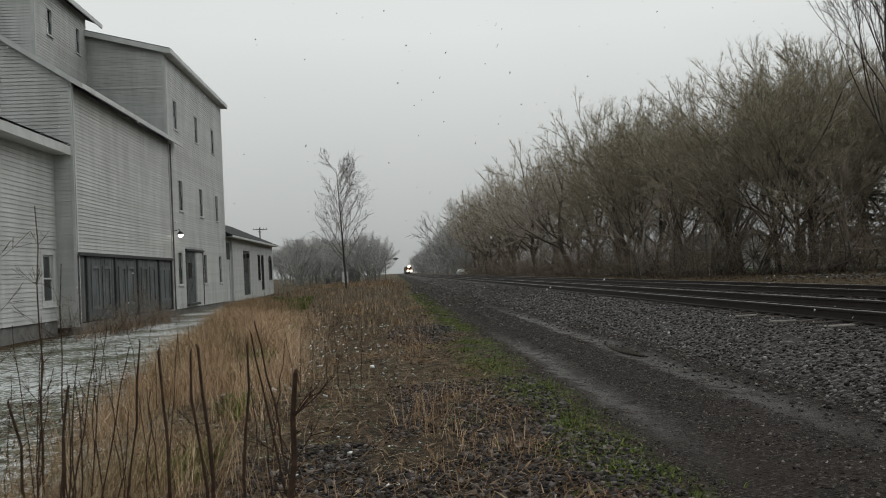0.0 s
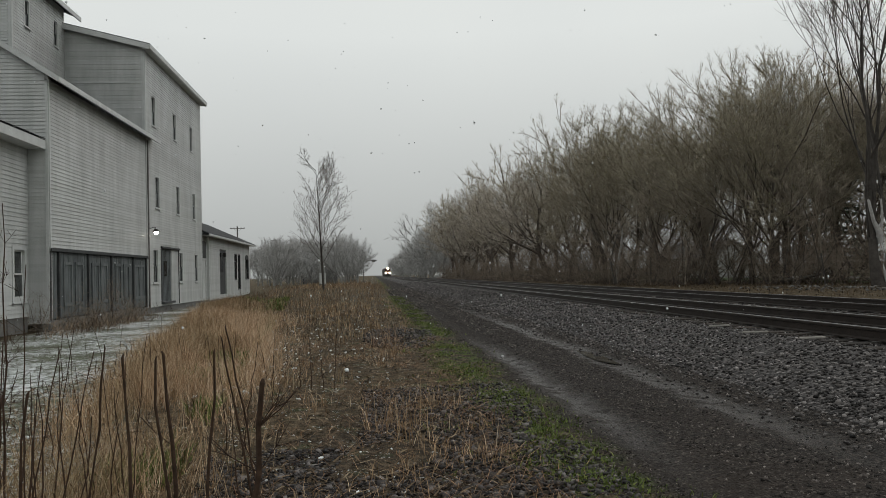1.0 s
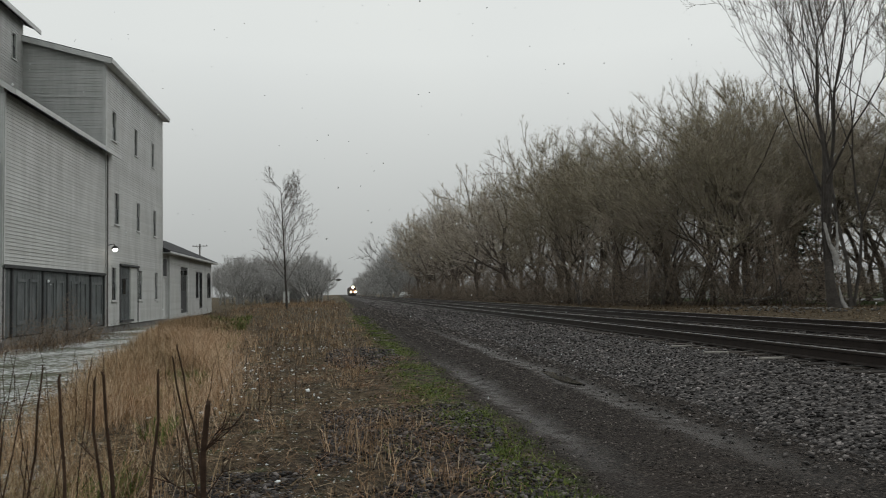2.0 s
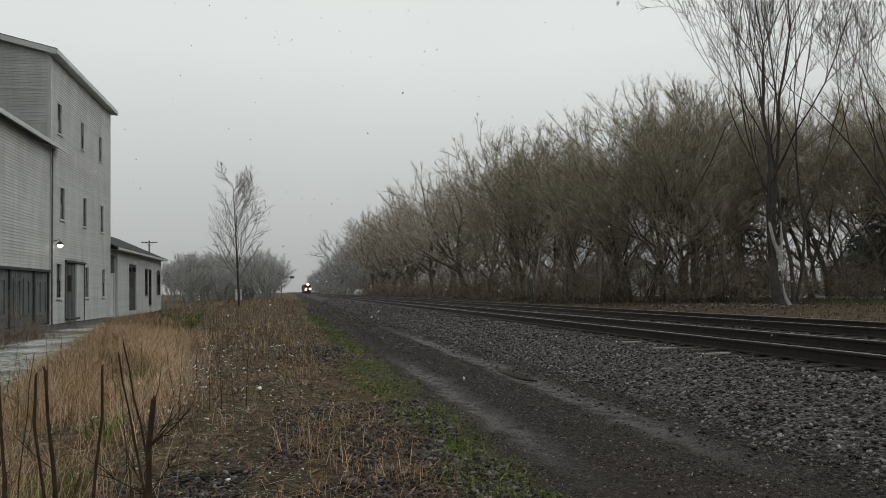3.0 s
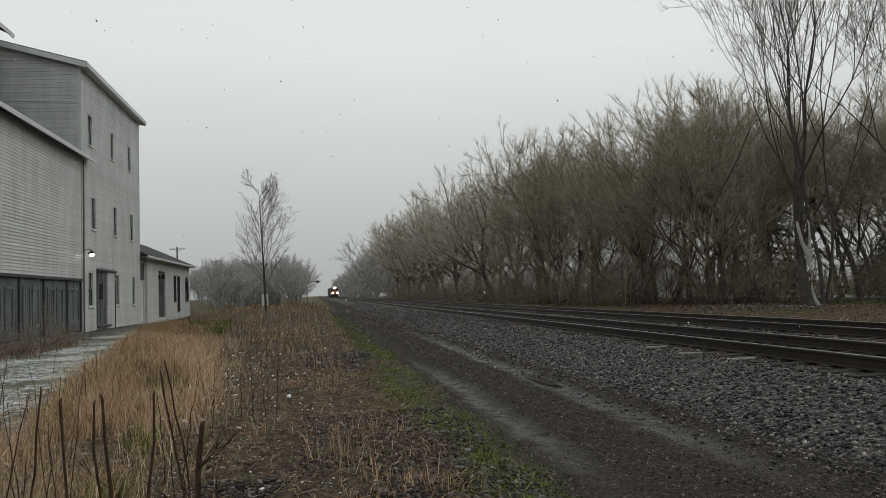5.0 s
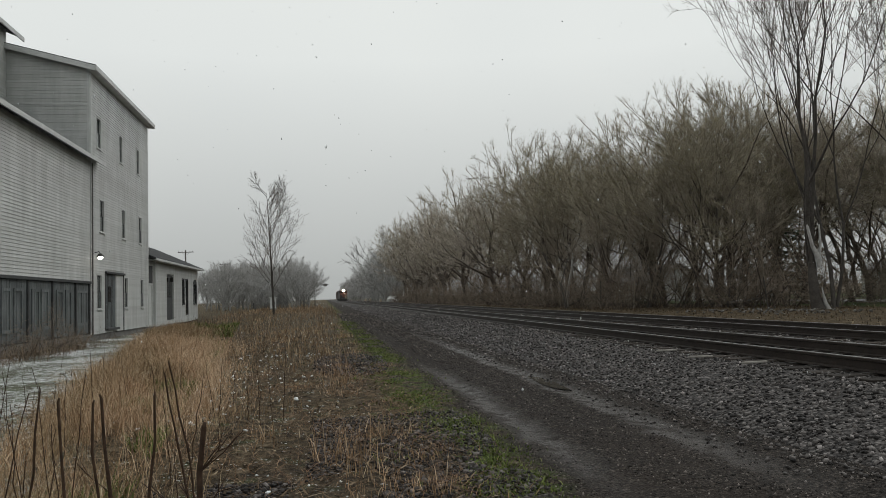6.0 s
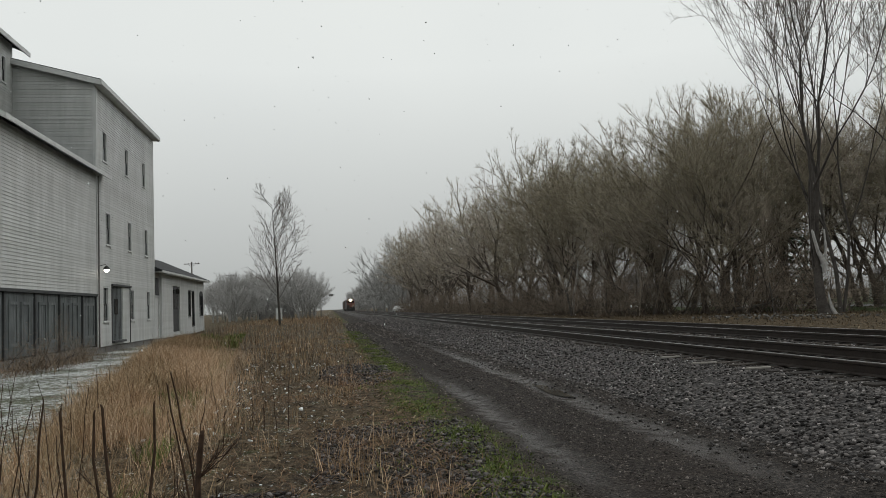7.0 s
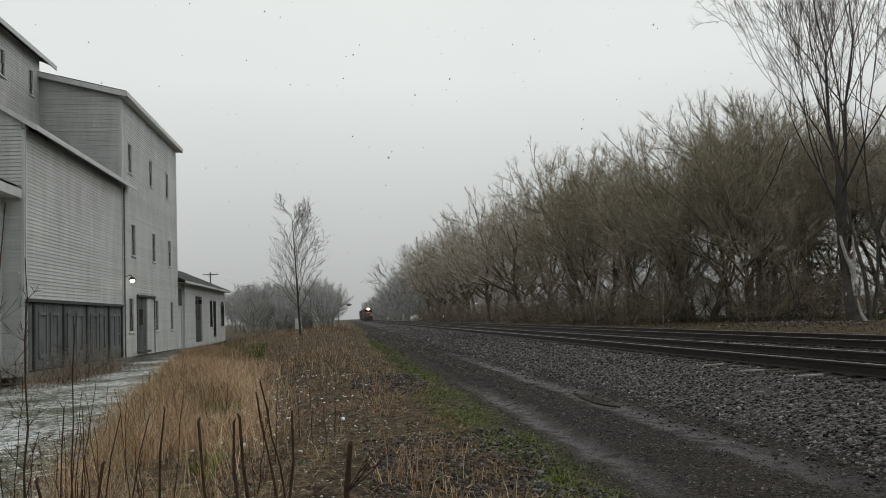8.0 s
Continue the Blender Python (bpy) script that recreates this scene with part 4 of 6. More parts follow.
def make_grass():
    rng = np.random.default_rng(21)
    # tall tan belt between yard and bank
    r, h, w, le = [], [], [], []
    while len(r) < 44000:
        y = 4.0 + 40 * rng.uniform() ** 1.6
        mid = -0.5 - 0.16 * y
        x = rng.normal(mid, 0.32 + 0.014 * y)
        if x > 0.2 or x < -8.0 or x < mid - 0.7 - 0.01 * y:
            continue
        d = noise.noise((x * 0.8, y * 0.5, 1))
        if d < rng.uniform(-0.5, 0.1) or (y < 10 and rng.uniform() < 0.62):
            continue
        r.append((x, y, rise(x, y) - 0.02))
        h.append(rng.uniform(0.25, 0.8) * (0.85 + 0.5 * d))
        w.append(rng.uniform(0.0015, 0.0032) * (1 + y * 0.07))
        le.append(rng.uniform(0.15, 1.3))
    blades("dry_grass", r, h, w, le, M_DRYGRASS, "tall tan dead grass along the yard edge", "grass", 1)
    # pale feathery stand of grass, combed one way by the wind
    r, h, w, le = [], [], [], []
    while len(r) < 13000:
        y = rng.uniform(10.5, 30)
        x = rng.normal(-0.25 - 0.135 * y, 0.22 + 0.016 * y)
        d = noise.noise((x * 0.7, y * 0.35, 31))
        if d < rng.uniform(-0.35, 0.3):
            continue
        r.append((x, y, rise(x, y) - 0.02))
        h.append(rng.uniform(0.35, 0.75) * (0.8 + 0.4 * d))
        w.append(rng.uniform(0.0012, 0.0026) * (1 + y * 0.08))
        le.append(rng.uniform(0.3, 1.2))
    blades("feather_grass", r, h, w, le, M_PLUME, "pale orange-tan feathery dead grass on the bank", "grass", 15)
    # scattered tufts on the bank
    r, h, w, le = [], [], [], []
    for _ in range(170):
        cy = 4.5 + 45 * rng.uniform() ** 1.5
        cx = rng.uniform(-2.5, 1.5)
        k = int(rng.integers(10, 34))
        tall = rng.uniform(0.08, 0.28)
        for _ in range(k):
            x, y = rng.normal(cx, 0.11), rng.normal(cy, 0.11)
            r.append((x, y, rise(x, y) - 0.01))
            h.append(tall * rng.uniform(0.5, 1.3))
            w.append(rng.uniform(0.002, 0.004) * (1 + y * 0.07))
            le.append(rng.uniform(0.1, 0.9))
    for cx, cy, tall, k in ((0.45, 9.3, 0.55, 70), (0.7, 8.7, 0.3, 50), (1.0, 7.9, 0.22, 60), (-0.3, 10.4, 0.3, 40), (0.5, 7.4, 0.18, 60)):
        for _ in range(k):
            x, y = rng.normal(cx, 0.16), rng.normal(cy, 0.2)
            r.append((x, y, rise(x, y) - 0.01))
            h.append(tall * rng.uniform(0.4, 1.2))
            w.append(rng.uniform(0.004, 0.007))
            le.append(rng.uniform(0.05, 0.8))
    blades("grass_tufts", r, h, w, le, M_DRYGRASS, "low tufts of straw-coloured dead grass", "grass", 2)
    # fallen straw and leaves
    r, h, w, le = [], [], [], []
    for _ in range(26000):
        y = 4 + 32 * rng.uniform() ** 1.7
        x = rng.uniform(-4.5, 1.6)
        r.append((x, y, rise(x, y) + rng.uniform(0, 0.02)))
        h.append(rng.uniform(0.01, 0.05))
        w.append(rng.uniform(0.006, 0.022) * (1 + y * 0.04))
        le.append(rng.uniform(1.5, 5))
    blades("leaf_litter", r, h, w, le, M_LITTER, "brown fallen leaves and straw on the bank", "leaf litter", 3, bend=0.1)
    # flattened straw mats
    r, h, w, le = [], [], [], []
    for _ in range(95):
        cy = 4.2 + 16 * rng.uniform() ** 1.4
        cx = rng.uniform(-1.8, 1.7)
        reach = rng.uniform(0.12, 0.4)
        for _ in range(int(rng.integers(60, 160))):
            x, y = rng.normal(cx, reach), rng.normal(cy, reach * 1.3)
            r.append((x, y, rise(x, y) + rng.uniform(0.0, 0.03)))
            h.append(rng.uniform(0.02, 0.09))
            w.append(rng.uniform(0.0018, 0.0035) * (1 + y * 0.06))
            le.append(rng.uniform(1.0, 4.0))
    blades("straw_mats", r, h, w, le, M_STRAW, "flattened reddish straw matted over stones", "grass", 12, bend=0.2)
    # fresh green
    r, h, w, le = [], [], [], []
    while len(r) < 30000:
        y = 4.5 + 50 * rng.uniform() ** 1.8
        if rng.uniform() < 0.62:
            x = rng.normal(1.78, 0.24)
            d = noise.noise((x * 1.2, y * 0.7, 5))
            if d < rng.uniform(-0.2, 0.35):
                continue
            hh = rng.uniform(0.015, 0.06)
        elif rng.uniform() < 0.3:
            x = rng.uniform(0.8, 2.3)
            if noise.noise((x * 1.5, y * 1.5, 9)) < 0.28:
                continue
            hh = rng.uniform(0.02, 0.09)
        else:
            x = rng.uniform(-1.1 - 0.14 * y, -0.4 - 0.09 * y)
            if noise.noise((x * 0.6, y * 0.5, 9)) < 0.05:
                continue
            hh = rng.uniform(0.08, 0.32)
        r.append((x, y, rise(x, y) - 0.01))
        h.append(hh)
        w.append(rng.uniform(0.006, 0.014) * (1 + y * 0.05))
        le.append(rng.uniform(0.2, 1.2))
    blades("green_growth", r, h, w, le, M_GREEN, "fresh green moss and grass along the road edge", "grass", 4)
    # far brown weeds: thin upright stems
    r, h, w, le = [], [], [], []
    while len(r) < 8000:
        y = 16 + 108 * rng.uniform() ** 1.3
        x = rng.uniform(-8.5, 0.9 if y < 60 else 1.6)
        if x < -0.7 - 0.165 * y:
            continue
        d = noise.noise((x * 0.5, y * 0.25, 4))
        if d < rng.uniform(-0.5, 0.3) - min(0.3, max(0, (y - 25) * 0.02)):
            continue
        r.append((x, y, rise(x, y) - 0.02))
        h.append((rng.uniform(0.12, 0.5) if rng.uniform() < 0.82 else rng.uniform(0.6, 1.1)) * (0.8 + 0.5 * d))
        w.append(rng.uniform(0.003, 0.006) * (1 + y * 0.04))
        le.append(rng.uniform(0.0, 0.7))
    blades("dead_weeds", r, h, w, le, M_WEED, "brown dead weeds covering the far bank", "weeds", 5, bend=0.1)
    r, h, w, le = [], [], [], []
    for _ in range(8000):
        y = 20 + 90 * rng.uniform() ** 1.2
        x = rng.uniform(-8.0, 0.3)
        if x < -0.7 - 0.165 * y:
            continue
        if noise.noise((x * 0.4, y * 0.2, 14)) < rng.uniform(-0.3, 0.4):
            continue
        r.append((x, y, rise(x, y) - 0.02))
        h.append(rng.uniform(0.15, 0.6) * (0.7 + 0.9 * max(0, noise.noise((x * 0.5, y * 0.3, 21)))))
        w.append(rng.uniform(0.005, 0.009) * (1 + y * 0.03))
        le.append(rng.uniform(0.1, 0.5))
    blades("straw_weeds", r, h, w, le, M_DRYGRASS, "straw-coloured dead weeds on the far bank", "weeds", 6)
    # reddish brush against the mill
    r, h, w, le = [], [], [], []
    for _ in range(1800):
        y = rng.uniform(23, 34.5)
        x = rng.normal(-8.9, 0.5)
        if x < -9.75 or noise.noise((x * 0.7, y * 0.45, 2)) < rng.uniform(-0.35, 0.2):
            continue
        r.append((x, y, rise(x, y)))
        h.append(rng.uniform(0.2, 1.05) * (0.7 + noise.noise((x * 0.7, y * 0.45, 2))))
        w.append(rng.uniform(0.005, 0.011))
        le.append(rng.uniform(0.3, 1.5))
    blades("wall_brush", r, h, w, le, M_WEED, "brown dead brush along the mill wall", "weeds", 7)
    # rough turf under the trees beyond the tracks
    r, h, w, le = [], [], [], []
    for _ in range(9000):
        y = rng.uniform(15, 90)
        x = rng.uniform(15.8, 30)
        r.append((x, y, rise(x, y)))
        h.append(rng.uniform(0.03, 0.14))
        w.append(rng.uniform(0.02, 0.05))
        le.append(rng.uniform(0.2, 1.0))
    blades("verge_weeds", r, h, w, le, M_LITTER, "brown leaf litter and weeds under bare trees", "weeds", 8)


make_grass()


def make_snow_patches():
    rng = np.random.default_rng(5)
    p, s = [], []
    for _ in range(620):
        y = 7 + 28 * rng.uniform() ** 1.3
        x = rng.uniform(-3.8, 0.6)
        if noise.noise((x * 0.6, y * 0.35, 12)) < rng.uniform(-0.15, 0.35):
            continue
        z = rise(x, y)
        p.append((x, y, z + 0.02))
        s.append(rng.uniform(0.008, 0.028) * (1 + 0.015 * y))
    for _ in range(120):
        y, x = rng.uniform(11, 24), rng.normal(-1.3, 0.6)
        p.append((x, y, rise(x, y) + 0.03))
        s.append(rng.uniform(0.015, 0.045))
    for _ in range(500):
        y, x = rng.uniform(14, 34), rng.uniform(4.8, 7)
        p.append((x, y, bed_height(x) + 0.02))
        s.append(rng.uniform(0.005, 0.014))
    stones("snow_clumps", p, s, M_SNOW, "small clumps of wet white snow on the grass", "snow", 9, 0.4)


make_snow_patches()


# ---- trees ----
class Twigs:
    """Collects tapered tubes of two kinds: wood (index 0) and fine twigs (index 1)."""

    def __init__(self, seed):
        self.rng = random.Random(seed)
        self.v, self.f = [[], []], [[], []]
        self.tips = []

    def tube(self, pts, radii, sides, kind):
        v, f = self.v[kind], self.f[kind]
        base = len(v)
        for i, (p, r) in enumerate(zip(pts, radii)):
            d = (pts[min(i + 1, len(pts) - 1)] - pts[max(i - 1, 0)])
            d = d.normalized() if d.length > 1e-6 else Vector((0, 0, 1))
            s = d.orthogonal().normalized()
            t = d.cross(s)
            for k in range(sides):
                a = 6.28318 * k / sides
                v.append(tuple(p + (s * math.cos(a) + t * math.sin(a)) * r))
        for i in range(len(pts) - 1):
            for k in range(sides):
                a, b = base + i * sides + k, base + i * sides + (k + 1) % sides
                c, e = a + sides, b + sides
                f.append((a, b, e))
                f.append((a, e, c))

    def limb(self, start, way, length, r0, level, spec):
        rng = self.rng
        s = spec[level]
        n = s["seg"]
        pts, d, p = [Vector(start)], Vector(way).normalized(), Vector(start)
        for i in range(n):
            d = (d + Vector((rng.gauss(0, 1), rng.gauss(0, 1), rng.gauss(0, 0.6))) * s["bend"] + Vector((0, 0, s["up"]))).normalized()
            p = p + d * (length / n)
            pts.append(p.copy())
        end = s.get("end", 0.3)
        radii = [r0 * (1 - (1 - end) * i / n) for i in range(n + 1)]
        self.tube(pts, radii, s["sides"], s["kind"])
        if level + 1 < len(spec):
            c = spec[level + 1]
            k = c["count"] if isinstance(c["count"], int) else rng.randint(*c["count"])
            for j in range(k):
                u = c["from"] + (1 - c["from"]) * (j + rng.random()) / k
                fi = u * n
                i = min(int(fi), n - 1)
                q = pts[i].lerp(pts[i + 1], fi - i)
                dd = (pts[i + 1] - pts[i]).normalized()
                side = dd.orthogonal()
                side.rotate(Matrix.Rotation(rng.uniform(0, 6.283), 3, dd))
                ang = radians(rng.uniform(*c["angle"]))
                w = dd * math.cos(ang) + side.normalized() * math.sin(ang)
                self.limb(q, w, length * rng.uniform(*c["len"]) * (1.15 - 0.55 * u), max(c["rmin"], radii[i] * c["rad"]), level + 1, spec)
        else:
            self.tips.append(pts[-1])

    def spike(self, p, d, length, r):
        """A fine twig: three sides drawn to a point."""
        v, f = self.v[1], self.f[1]
        k = len(v)
        a = d.orthogonal().normalized()
        b = d.cross(a)
        for q in (a, a * -0.5 + b * 0.866, a * -0.5 - b * 0.866):
            v.append(tuple(p + q * r))
        v.append(tuple(p + d * length))
        f += [(k, k + 1, k + 3), (k + 1, k + 2, k + 3), (k + 2, k, k + 3)]

    def aside(self, d, low, high, spin=None):
        side = d.orthogonal().normalized()
        side.rotate(Matrix.Rotation(self.rng.uniform(0, 6.283) if spin is None else spin, 3, d))
        ang = radians(self.rng.uniform(low, high))
        return d * math.cos(ang) + side * math.sin(ang)

    def spray(self, p, d, length, c):
        """A twig with its side shoots, bending up."""
        rng = self.rng
        d = (d + Vector((0, 0, c["lift"]))).normalized()
        self.spike(p, d, length, c["rtwig"])
        for _ in range(c["shoots"]):
            u = rng.uniform(0.15, 0.8)
            e = (self.aside(d, 22, 55) + Vector((0, 0, c["lift"]))).normalized()
            self.spike(p + d * length * u, e, length * rng.uniform(0.35, 0.7), c["rtwig"] * 0.8)
            self.tips.append(p + d * length * u + e * length * 0.4)
        self.tips.append(p + d * length)

    def fork(self, p, d, length, r, depth, c):
        """A limb that divides again and again into the dome of a crown."""
        rng = self.rng
        p, d = Vector(p), Vector(d).normalized()
        pts = [p]
        for _ in range(2):
            d = (d + Vector((rng.gauss(0, 1), rng.gauss(0, 1), rng.gauss(0, 0.6))) * c["bend"] + Vector((0, 0, c["up"]))).normalized()
            pts.append(pts[-1] + d * length / 2)
        r1 = max(c["rmin"], r * c.get("taper", 0.8))
        self.tube(pts, [r, (r + r1) / 2, r1], 7 if r > 0.1 else 4 if r > 0.05 else 3, 0 if r > c["fine"] else 1)
        if depth < c["depth"]:
            k = 3 if rng.random() < c["three"] else 2
            spin = rng.uniform(0, 6.283)
            for j in range(k):
                lead = j == 0
                low, high = c["angle"]
                w = self.aside(d, low * (0.3 if lead else 1), high * (0.45 if lead else 1), spin + 6.283 * j / k + rng.gauss(0, 0.3))
                self.fork(pts[-1], w, length * rng.uniform(*c["len"]) * (1.08 if lead else 0.95), max(c["rmin"], r1 * (0.86 if lead else 0.66)), depth + 1, c)
        else:
            for _ in range(3):
                self.spray(pts[-1], self.aside(d, 0, 25), c["twig"] * rng.uniform(0.7, 1.3), c)
        if depth >= c["twig_from"]:
            for _ in range(c["twigs"]):
                u = rng.random()
                q = pts[0].lerp(pts[1], u * 2) if u < 0.5 else pts[1].lerp(pts[2], u * 2 - 1)
                self.spray(q, self.aside(d, 25, 65), c["twig"] * rng.uniform(0.5, 1.2), c)

    def buds(self, count, size, spread):
        v, f, rng = [], [], self.rng
        for _ in range(count):
            p = rng.choice(self.tips) + Vector((rng.gauss(0, spread), rng.gauss(0, spread), rng.gauss(0, spread)))
            a = Vector((rng.gauss(0, 1), rng.gauss(0, 1), rng.gauss(0, 1))).normalized() * size * rng.uniform(0.6, 1.4)
            b = a.orthogonal().normalized() * size * 0.6
            k = len(v)
            v += [tuple(p - a), tuple(p + b), tuple(p + a), tuple(p - b)]
            f += [(k, k + 1, k + 2), (k, k + 2, k + 3)]
        return v, f


def spec_for(kind):
    if kind == "brush":    # many-stemmed undergrowth
        return [dict(seg=4, bend=0.22, up=0.02, sides=4, kind=0, end=0.3),
                dict(count=(6, 8), seg=3, bend=0.25, up=0.03, sides=3, kind=1, angle=(30, 85), len=(0.4, 0.7), rad=0.45, rmin=0.014, end=0.4, **{"from": 0.05}),
                dict(count=(5, 6), seg=1, bend=0.22, up=0.03, sides=3, kind=1, angle=(25, 70), len=(0.35, 0.7), rad=0.5, rmin=0.011, end=0.4, **{"from": 0.1})]
    # slim young tree with upswept branches
    return [dict(seg=9, bend=0.015, up=0.08, sides=6, kind=0, end=0.1),
            dict(count=(34, 36), seg=5, bend=0.07, up=0.12, sides=4, kind=0, angle=(38, 60), len=(0.30, 0.44), rad=0.3, rmin=0.024, end=0.35, **{"from": 0.2}),
            dict(count=(9, 11), seg=3, bend=0.12, up=0.09, sides=3, kind=1, angle=(25, 50), len=(0.3, 0.5), rad=0.45, rmin=0.014, end=0.5, **{"from": 0.2}),
            dict(count=(3, 4), seg=1, bend=0.2, up=0.05, sides=3, kind=1, angle=(25, 60), len=(0.3, 0.6), rad=0.6, rmin=0.011, end=0.5, **{"from": 0.2})]


FORKS = {
    "wood": dict(depth=6, len=(0.76, 0.88), angle=(20, 44), three=0.3, up=0.045, bend=0.12, rmin=0.013, fine=0.03, twig_from=2, twigs=4, twig=0.66, rtwig=0.0105, shoots=3, lift=0.2),
    "mid": dict(depth=5, len=(0.78, 0.9), angle=(20, 44), three=0.32, up=0.045, bend=0.12, rmin=0.02, fine=0.035, twig_from=2, twigs=3, twig=0.85, rtwig=0.017, shoots=3, lift=0.2),
    "far": dict(depth=4, len=(0.74, 0.92), angle=(18, 42), three=0.3, up=0.05, bend=0.12, rmin=0.03, fine=0.04, twig_from=1, twigs=3, twig=1.4, rtwig=0.03, shoots=2, lift=0.25),
    "sapling": dict(depth=4, len=(0.68, 0.88), angle=(14, 36), three=0.25, up=0.06, bend=0.09, rmin=0.009, fine=0.05, twig_from=1, twigs=4, twig=0.8, rtwig=0.009, shoots=3, lift=0.25),
    "big": dict(depth=6, len=(0.76, 0.93), angle=(11, 30), three=0.12, up=0.085, bend=0.085, rmin=0.011, fine=0.02, twig_from=3, twigs=2, twig=0.75, rtwig=0.0085, shoots=3, lift=0.12),
}


def make_tree(name, kind, seed, stems, bark, twig, label, category, buds=None, group="", low=0):
    """stems: (start, way, length, radius). A trunk mesh and a crown mesh under one thing."""
    g = Twigs(seed)
    for a, w, length, r in stems:
        if kind in FORKS:
            g.fork(a, w, length, r, 0, FORKS[kind])
            for k in range(low):
                turn = 6.283 * (k + g.rng.random() * 0.7) / low
                z = g.rng.uniform(0.12 if kind == "far" else 0.5, 1.15) * length
                out = g.rng.uniform(0.7, 1.3)
                g.fork((a[0] + w[0] * z, a[1] + w[1] * z, a[2] + z), (math.cos(turn) * out, math.sin(turn) * out, 1), length * g.rng.uniform(0.65, 0.95), r * 0.36, 2, FORKS[kind])
        else:
            g.limb(a, w, length, r, 0, spec_for(kind))
    tree = empty(name, None, label, category, group)
    link_mesh("trunk", tri_mesh("trunk", g.v[0], g.f[0], [bark], smooth=True), None, tree)
    link_mesh("crown", tri_mesh("crown", g.v[1], g.f[1], [twig]), None, tree)
    if buds:
        count, size, spread, mat = buds
        v, f = g.buds(count, size, spread)
        link_mesh("foliage", tri_mesh("foliage", v, f, [mat]), None, tree)
    return tree


def put(proto, used, x, y, tall, turn=0.0):
    """Stands a copy of a tree, grown to that many metres, on the ground."""
    s = tall / max(v.co.z for c in proto.children[:2] for v in c.data.vertices)
    m = pose(x, y, rise(x, y) - 0.05, 0, 0, turn)
    if proto not in used:
        used.append(proto)
        proto.matrix_basis = m
        proto.scale = (s, s, s)
        return proto
    ob = copy_thing(proto, m)
    ob.scale = (s, s, s)
    return ob


def make_woods():
    rng = random.Random(77)
    wood_label = "bare deciduous tree with dense brown twigs and early buds"
    wood = []
    for i in range(6):
        stems = [((0, 0, 0), (rng.uniform(-0.12, 0.12), rng.uniform(-0.12, 0.12), 1), 2.5, 0.17)]
        if i % 2:
            a = rng.uniform(0, 6.28)
            stems.append(((0.2 * math.cos(a), 0.2 * math.sin(a), 0), (0.3 * math.cos(a), 0.3 * math.sin(a), 1), 2.2, 0.12))
        wood.append(make_tree("woodland_tree", "wood", 100 + i, stems, M_BARK, (M_OLIVETWIG, M_TWIG, M_OLIVETWIG)[i % 3], wood_label, "tree",
                              (2000, 0.034, 0.16, (M_BUD, M_REDBUD)[i % 2]), "trees in the wood", 5 if i % 2 == 0 else 3))
    mid = [make_tree("woodland_tree", "mid", 350 + i, [((0, 0, 0), (rng.uniform(-0.1, 0.1), 0, 1), 2.5, 0.2)],
                     M_BARK, (M_MIDHAZETWIG, M_OLIVETWIG)[i % 2], wood_label, "tree", None, "trees in the wood", 4) for i in range(3)]
    saplings = [make_tree("woodland_sapling", "sapling", 410 + i, [((0, 0, 0), (rng.uniform(-0.15, 0.15), rng.uniform(-0.15, 0.15), 1), 2.4, 0.07)] + ([((0.25, 0.1, 0), (0.25, 0.1, 1), 2.0, 0.05)] if i else []),
                          (M_PALEBARK, M_BARK)[i % 2], M_TWIG, "thin bare sapling growing among the wood's trunks", "tree", None, "saplings in the wood") for i in range(3)]
    brush = [make_tree("undergrowth_bush", "brush", 200 + i,
                       [((rng.uniform(-0.9, 0.9), rng.uniform(-0.9, 0.9), 0), (rng.uniform(-0.8, 0.8), rng.uniform(-0.8, 0.8), 1), rng.uniform(3.0, 5.4), 0.04) for _ in range(10)],
                       M_BARK, M_BRUSHTWIG, "leafless brown thicket of thin stems under trees", "bush", (400, 0.04, 0.3, M_REDBUD), "bushes in the wood") for i in range(3)]
    # distant trees, paled by colour in place of haze
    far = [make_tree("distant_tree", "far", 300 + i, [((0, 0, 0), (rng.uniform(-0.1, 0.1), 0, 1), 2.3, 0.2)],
                     M_HAZEBARK, M_HAZETWIG, "bare tree far along the tracks, paled in colour for haze", "tree", None, "distant trees", 5) for i in range(4)]
    back = [make_tree("woodland_tree", "mid", 380 + i, [((0, 0, 0), (rng.uniform(-0.1, 0.1), 0, 1), 2.5, 0.2)],
                      M_BARK, M_TWIG, wood_label, "tree", None, "trees in the wood", 3) for i in range(2)]
    used = []
    # front rows of the wood
    y = 47.0
    while y < 175:
        edge = 21.5 if y < 80 else max(16.5, 21.5 - (y - 80) * 0.085)
        for row in range(3 if y < 72 else 2):
            x = edge + 1.5 + row * 5.6 + rng.uniform(-1.3, 1.3) + (2.5 if y < 52 else 0)
            yy = y + rng.uniform(-1.5, 1.5) + row * 1.5
            base = 13.8 if y < 56 else 14.8 if y < 62 else 17.6 if y < 84 else 18.6
            tall = base * (1.0, 0.97, 1.0)[row] * rng.uniform(0.88, 1.07)
            put(rng.choice((wood if row == 0 and y < 88 else back + mid) if y < 104 else mid), used, x, yy, tall, rng.uniform(0, 360))
        y += 6.2 if y < 85 else 8.0
    # thinner trees about the spreading tree
    for x, yy, tall in ((25.2, 50, 15.0), (27.3, 49.5, 17.4), (29.8, 52, 17.2), (34.0, 54, 17.0), (36.5, 48, 16.0), (34, 40, 12.0), (42, 46, 17.5), (38.5, 41, 15), (45, 39, 15), (40, 34, 14), (48, 47, 16)):
        put(rng.choice(wood), used, x, yy, tall, rng.uniform(0, 360))
    y = 44.0
